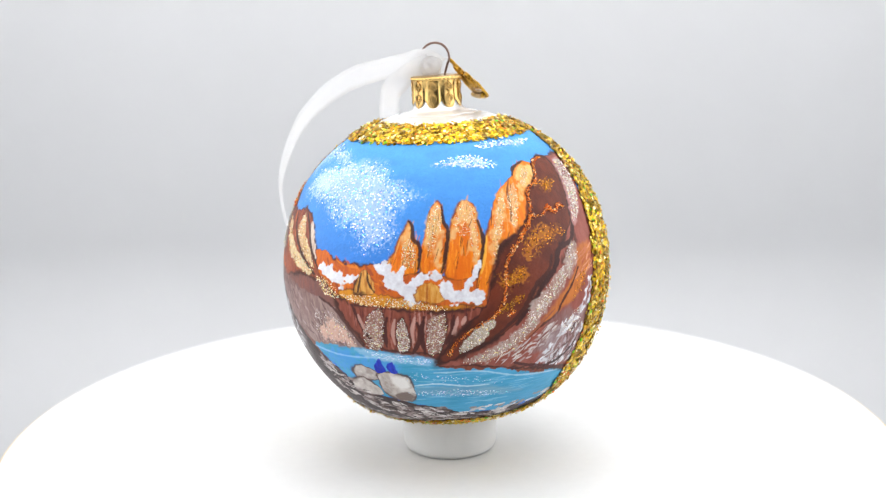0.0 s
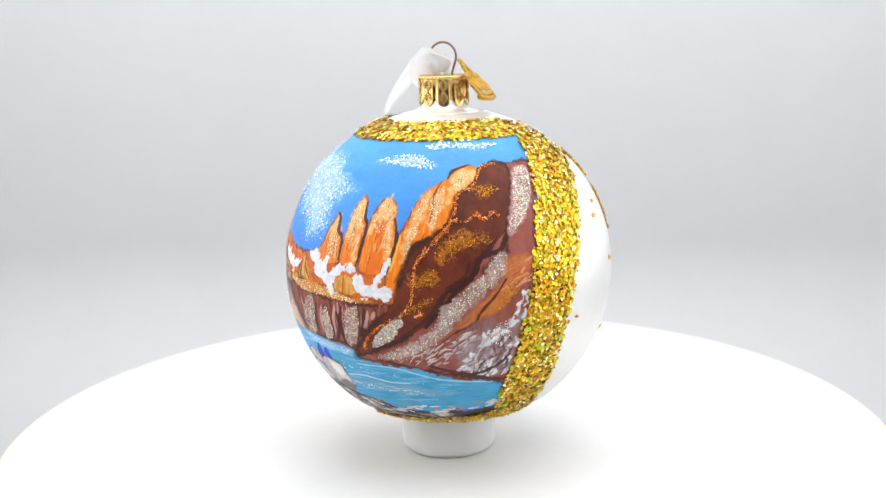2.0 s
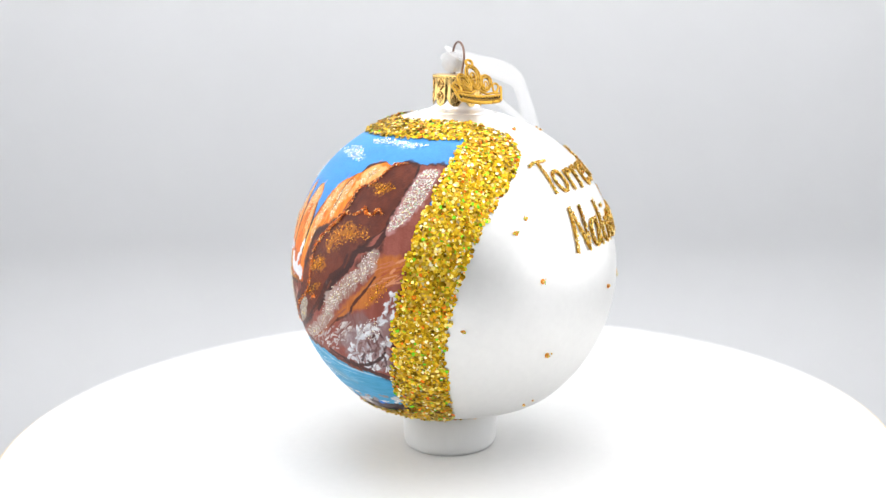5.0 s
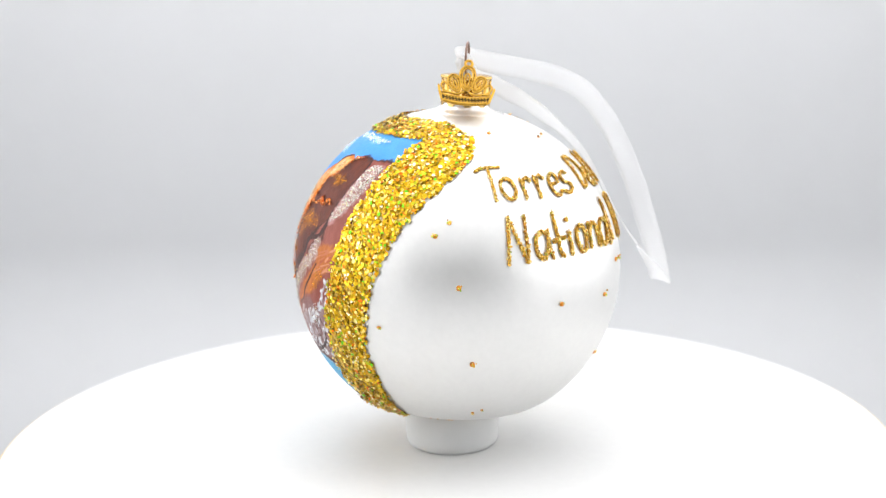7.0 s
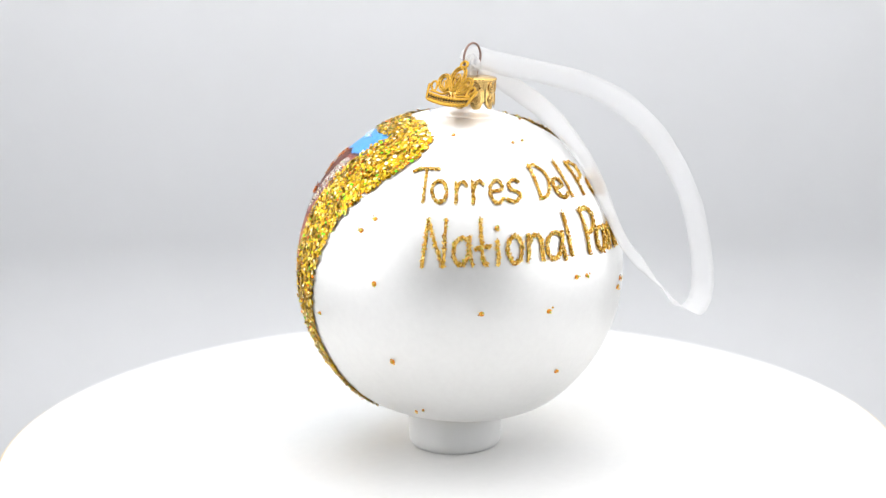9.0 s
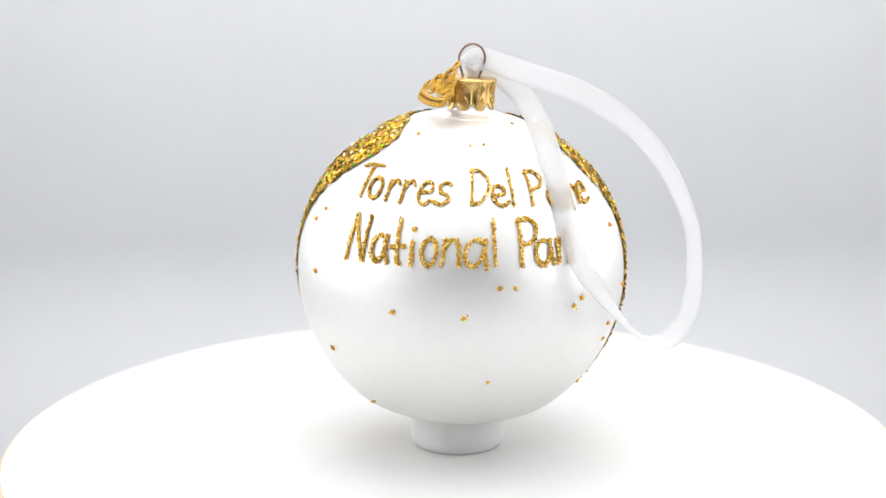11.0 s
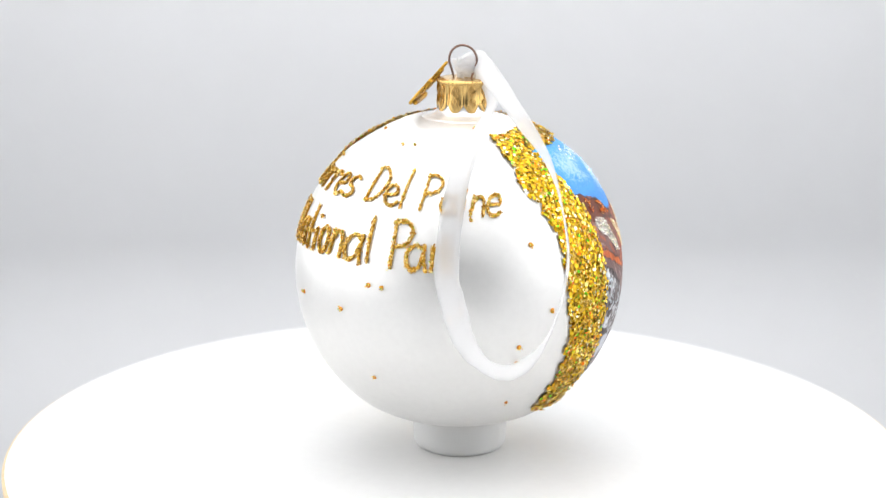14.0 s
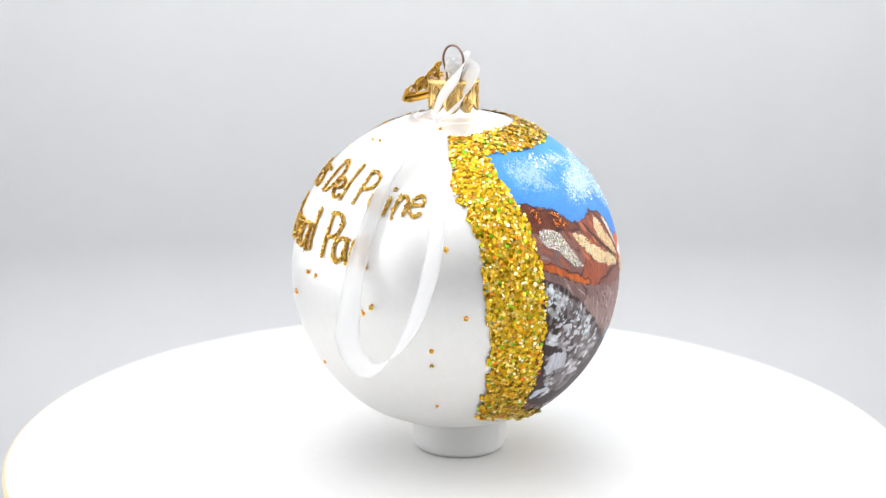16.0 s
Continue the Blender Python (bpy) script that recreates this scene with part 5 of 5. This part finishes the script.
# ---------------------------------------------------------------- crown charm
def make_charm():
    """An openwork cast crown, drawn flat (x across, y down from its eye), then leant against the cap."""
    top = new("crown_charm")
    head, foot = Vector((0.0053, 0.0020, 0.0621)), Vector((0.0148, 0.0047, 0.0500))
    down = (foot - head).normalized()
    across = Vector((-math.sin(radians(15)), math.cos(radians(15)), 0))
    across = (across - down * across.dot(down)).normalized()
    face = down.cross(across) * -1
    if face.z < 0:
        face = -face

    def at(x, y, z=0.0):
        # it hangs a little askew
        x, y = 0.96 * (0.9982 * x - 0.06 * y), 1.02 * (0.06 * x + 0.9982 * y)
        return head + across * x + down * y + face * z

    def bar(points, r, closed=False, n=6, z=0.0):
        bm = bmesh.new()
        path = [Vector(p) for p in smooth_path([(x, y, 0) for x, y in points], n)]
        if closed:
            path = path[:-1]
        tube(bm, [at(p[0], p[1], z) for p in path], r, 8, closed)
        return bm

    mm = 0.001
    eye = [(1.1 * mm * math.sin(a), -0.2 * mm + 1.1 * mm * math.cos(a)) for a in np.linspace(0, 2 * math.pi, 13)]
    part("hanging_eye", bar(eye, 0.00042, True), CHARM, top)

    def teardrop(cx, cy, w, h, lean, r):
        pts = []
        for a in np.linspace(0, 2 * math.pi, 15):
            x, y = w * math.sin(a) * (0.55 + 0.45 * math.cos(a / 2) ** 2) , -h * math.cos(a)
            t = radians(lean)
            pts.append((cx + x * math.cos(t) - y * math.sin(t), cy + x * math.sin(t) + y * math.cos(t)))
        return bar(pts, r, True, 4)

    def drop_path(cx, cy, w, h, lean, n=40):
        """The closed line of a teardrop, its tip towards the band."""
        out = []
        for a in np.linspace(0, 2 * math.pi, n, endpoint=False):
            x, y = w * math.sin(a) * (0.62 + 0.38 * math.cos(a / 2) ** 2), -h * math.cos(a)
            t = radians(lean)
            out.append((cx + x * math.cos(t) - y * math.sin(t), cy + x * math.sin(t) + y * math.cos(t)))
        return out

    def beaded_loop(name, cx, cy, w, h, lean, beads):
        """Two gold rims with a darkened groove between them and a row of beads in the groove."""
        bm = bmesh.new()
        for grow, r in ((0.0, 0.00028), (-0.00082, 0.00024)):
            tube(bm, [at(x, y, 0.00012) for x, y in drop_path(cx, cy, w + grow, h + grow, lean)], r, 6, True)
        tube(bm, [at(x, y, -0.00042) for x, y in drop_path(cx, cy, w - 0.00041, h - 0.00041, lean)], 0.00044, 6, True)
        loop = part(name, bm, CHARM, top)
        bm = bmesh.new()
        tube(bm, [at(x, y, -0.00018) for x, y in drop_path(cx, cy, w - 0.00041, h - 0.00041, lean)], 0.00042, 6, True)
        part("groove", bm, CHARM_DARK, loop, "darkened groove")
        bm = bmesh.new()
        for x, y in drop_path(cx, cy, w - 0.00041, h - 0.00041, lean, beads):
            bmesh.ops.create_icosphere(bm, subdivisions=1, radius=0.00019, matrix=Matrix.Translation(at(x, y, 0.00014)))
        part("milled_beads", bm, CHARM, loop)

    beaded_loop("centre_loop", 0, 5.0 * mm, 2.9 * mm, 4.4 * mm, 0, 30)
    part("centre_inset", teardrop(0, 5.6 * mm, 1.0 * mm, 2.3 * mm, 0, 0.00030), CHARM, top)
    for s in (-1, 1):
        beaded_loop("side_loop", s * 3.7 * mm, 7.0 * mm, 2.25 * mm, 3.1 * mm, s * 24, 26)
        part("side_inset", teardrop(s * 3.5 * mm, 7.6 * mm, 0.55 * mm, 1.5 * mm, s * 22, 0.00026), CHARM, top)
        part("end_loop", teardrop(s * 6.6 * mm, 8.5 * mm, 1.15 * mm, 1.7 * mm, s * 26, 0.00034), CHARM, top)
        part("scroll", bar([(s * 0.6 * mm, 9.6 * mm), (s * 2.6 * mm, 10.7 * mm), (s * 5.0 * mm, 10.4 * mm), (s * 7.4 * mm, 10.2 * mm)], 0.00036), CHARM, top)
        part("end_bar", bar([(s * 8.7 * mm, 7.8 * mm), (s * 8.0 * mm, 10.4 * mm), (s * 7.1 * mm, 13.2 * mm)], 0.00042), CHARM, top)
    part("upper_rail", bar([(-7.6 * mm, 11.0 * mm), (-4 * mm, 11.6 * mm), (0, 11.8 * mm), (4 * mm, 11.6 * mm), (7.6 * mm, 11.0 * mm)], 0.00045), CHARM, top)
    part("lower_rail", bar([(-7.0 * mm, 13.1 * mm), (-3.5 * mm, 13.7 * mm), (0, 13.9 * mm), (3.5 * mm, 13.7 * mm), (7.0 * mm, 13.1 * mm)], 0.00058), CHARM, top)
    # dark patina plate between the rails, with two rows of beads
    bm = bmesh.new()
    cols = []
    for x in np.linspace(-7.2, 7.2, 13):
        y0, y1 = 11.8 - 0.8 * (x / 7.2) ** 2, 13.9 - 0.8 * (x / 7.2) ** 2
        cols.append([bm.verts.new(at(x * mm, y * mm, z * mm)) for y, z in ((y0, 0.25), (y1, 0.25), (y1, -0.25), (y0, -0.25))])
    for a, b in zip(cols, cols[1:]):
        for k in range(4):
            bm.faces.new((a[k], a[(k + 1) % 4], b[(k + 1) % 4], b[k]))
    bm.faces.new(cols[0])
    bm.faces.new(cols[-1][::-1])
    band = part("band_plate", bm, CHARM_DARK, top, "darkened recess between the rails", smooth=False)
    bm = bmesh.new()
    tube(bm, [at(x * mm, (12.85 - 0.8 * (x / 7.2) ** 2) * mm, -0.0009) for x in np.linspace(-7.0, 7.0, 13)], 0.00085, 8)
    part("band_back", bm, CHARM, top, "plain gold back of the band")
    for row in (0, 1):
        for x in np.linspace(-6.3, 6.3, 14):
            bm = bmesh.new()
            y = 12.35 + 0.9 * row - 0.8 * (x / 7.2) ** 2
            bmesh.ops.create_icosphere(bm, subdivisions=1, radius=0.00034, matrix=Matrix.Translation(at(x * mm + 0.2 * mm * row, y * mm, 0.3 * mm)))
            part("bead", bm, CHARM, band)
    return tagged(top, "small antique-gold openwork crown charm hanging from the wire ring", "charm")


charm = make_charm()


# ---------------------------------------------------------------- ribbon
def make_ribbon():
    top = new("hanging_ribbon")
    mm = 0.001
    outer = [(2.2, 1.2, 62.4), (-2.6, -1.6, 64.2), (-9.2, 3.6, 62.4), (-28.5, 25.8, 56.6), (-44.6, 36.0, 43.8), (-53.8, 44.2, 25.2), (-54.4, 50.0, 10.0), (-51.8, 54.0, 0.6), (-47.6, 56.6, -5.0), (-42.6, 57.6, -7.2)]
    inner = [(-37.0, 58.0, -5.8), (-31.2, 57.2, -1.4), (-25.0, 52.4, 6.4), (-19.6, 46.6, 15.4), (-16.3, 34.5, 35.6), (-15.3, 19.3, 48.2), (-13.0, 5.5, 55.4), (-5.4, -2.0, 61.4), (1.6, 0.8, 61.6)]

    def flat(az, z=0.0):
        return Vector((math.cos(radians(az)), math.sin(radians(az)), z)).normalized()

    faces_out = [flat(55, 0.3), flat(55, 0.6), flat(38, 0.4), flat(28, 0.2), flat(22, 0.1), flat(16, 0), flat(18, 0.05), flat(26, 0.4), flat(60, 2.0), flat(150, 2.0)]
    faces_in = [flat(170, 1.4), flat(150, 0.6), flat(122, 0.2), flat(108, 0.1), flat(88, 0.2), flat(66, 0.4), flat(62, 0.4), flat(130, 0.1), flat(235, 0)]

    def strip(name, pts, faces, width, label=""):
        path = smooth_path([Vector(p) * mm for p in pts], 14)
        nor = smooth_path(faces, 14)
        bm = bmesh.new()
        uv = bm.loops.layers.uv.new("UVMap")
        rows, run = [], 0.0
        for i, p in enumerate(path):
            t = (path[min(i + 1, len(path) - 1)] - path[max(i - 1, 0)]).normalized()
            side = t.cross(nor[i]).normalized()
            up = side.cross(t).normalized()
            run += (p - path[i - 1]).length if i else 0
            w = width * (1 + 0.03 * math.sin(i * 0.7))
            rows.append([(bm.verts.new(p + side * (w * (k / 4 - 0.5)) + up * (0.0002 * math.cos((k / 4 - 0.5) * 5))), (w * k / 4, run)) for k in range(5)])
        for a, b in zip(rows, rows[1:]):
            for k in range(4):
                quad = (a[k], a[k + 1], b[k + 1], b[k])
                f = bm.faces.new([q[0] for q in quad])
                for loop, q in zip(f.loops, quad):
                    loop[uv].uv = q[1]
        ob = part(name, bm, RIBBON, top, label)
        sol = ob.modifiers.new("thickness", "SOLIDIFY")
        sol.thickness = 0.00012
        return ob

    strip("ribbon_loop", outer + inner, faces_out + faces_in, 0.0068)
    # the gathered fold that grips the wire
    bm = bmesh.new()
    bmesh.ops.create_icosphere(bm, subdivisions=4, radius=1, matrix=Matrix.Identity(4))
    for v in bm.verts:
        c = v.co.copy()
        crease = 0.10 * math.sin(c.y * 9 + c.x * 3) + 0.12 * noise.noise(c * 2.2)
        v.co = Vector((c.x * 3.7, c.y * 2.4, c.z * 2.7)) * (1 + crease) * mm
    bm.transform(Matrix.Translation((-0.0012, -0.0012, 0.0620)) @ pose(0, 0, 0, 0, 0, 42))
    part("gathered_fold", bm, RIBBON, top, "bunched fold of ribbon through the wire ring")
    return tagged(top, "narrow sheer white fabric ribbon looped through the wire ring", "ribbon")


ribbon = make_ribbon()


# ---------------------------------------------------------------- the turning
def turned(t):
    return pose(0, 0, 0, 0, 0, -15.5 * t + 0.048 * t * t)


def motions():
    up = Vector((0, 0, 1))
    tilt = up.rotation_difference(Vector((-0.0101, -0.0169, 1))).to_matrix().to_4x4()
    lean = Matrix.Translation((-0.00215, 0.0008, 0.0578)) @ up.rotation_difference(Vector((-0.0478, 0.038, 1))).to_matrix().to_4x4()
    walk(turntable, [(t, Matrix.Translation((-0.0005, 0.0068, 0)) @ turned(t) @ tilt) for t in range(17)])
    for thing, rest in ((stand, tilt), (ornament, lean), (charm, lean), (ribbon, lean)):
        walk(thing, [(t, turned(t) @ rest) for t in range(17)])


motions()
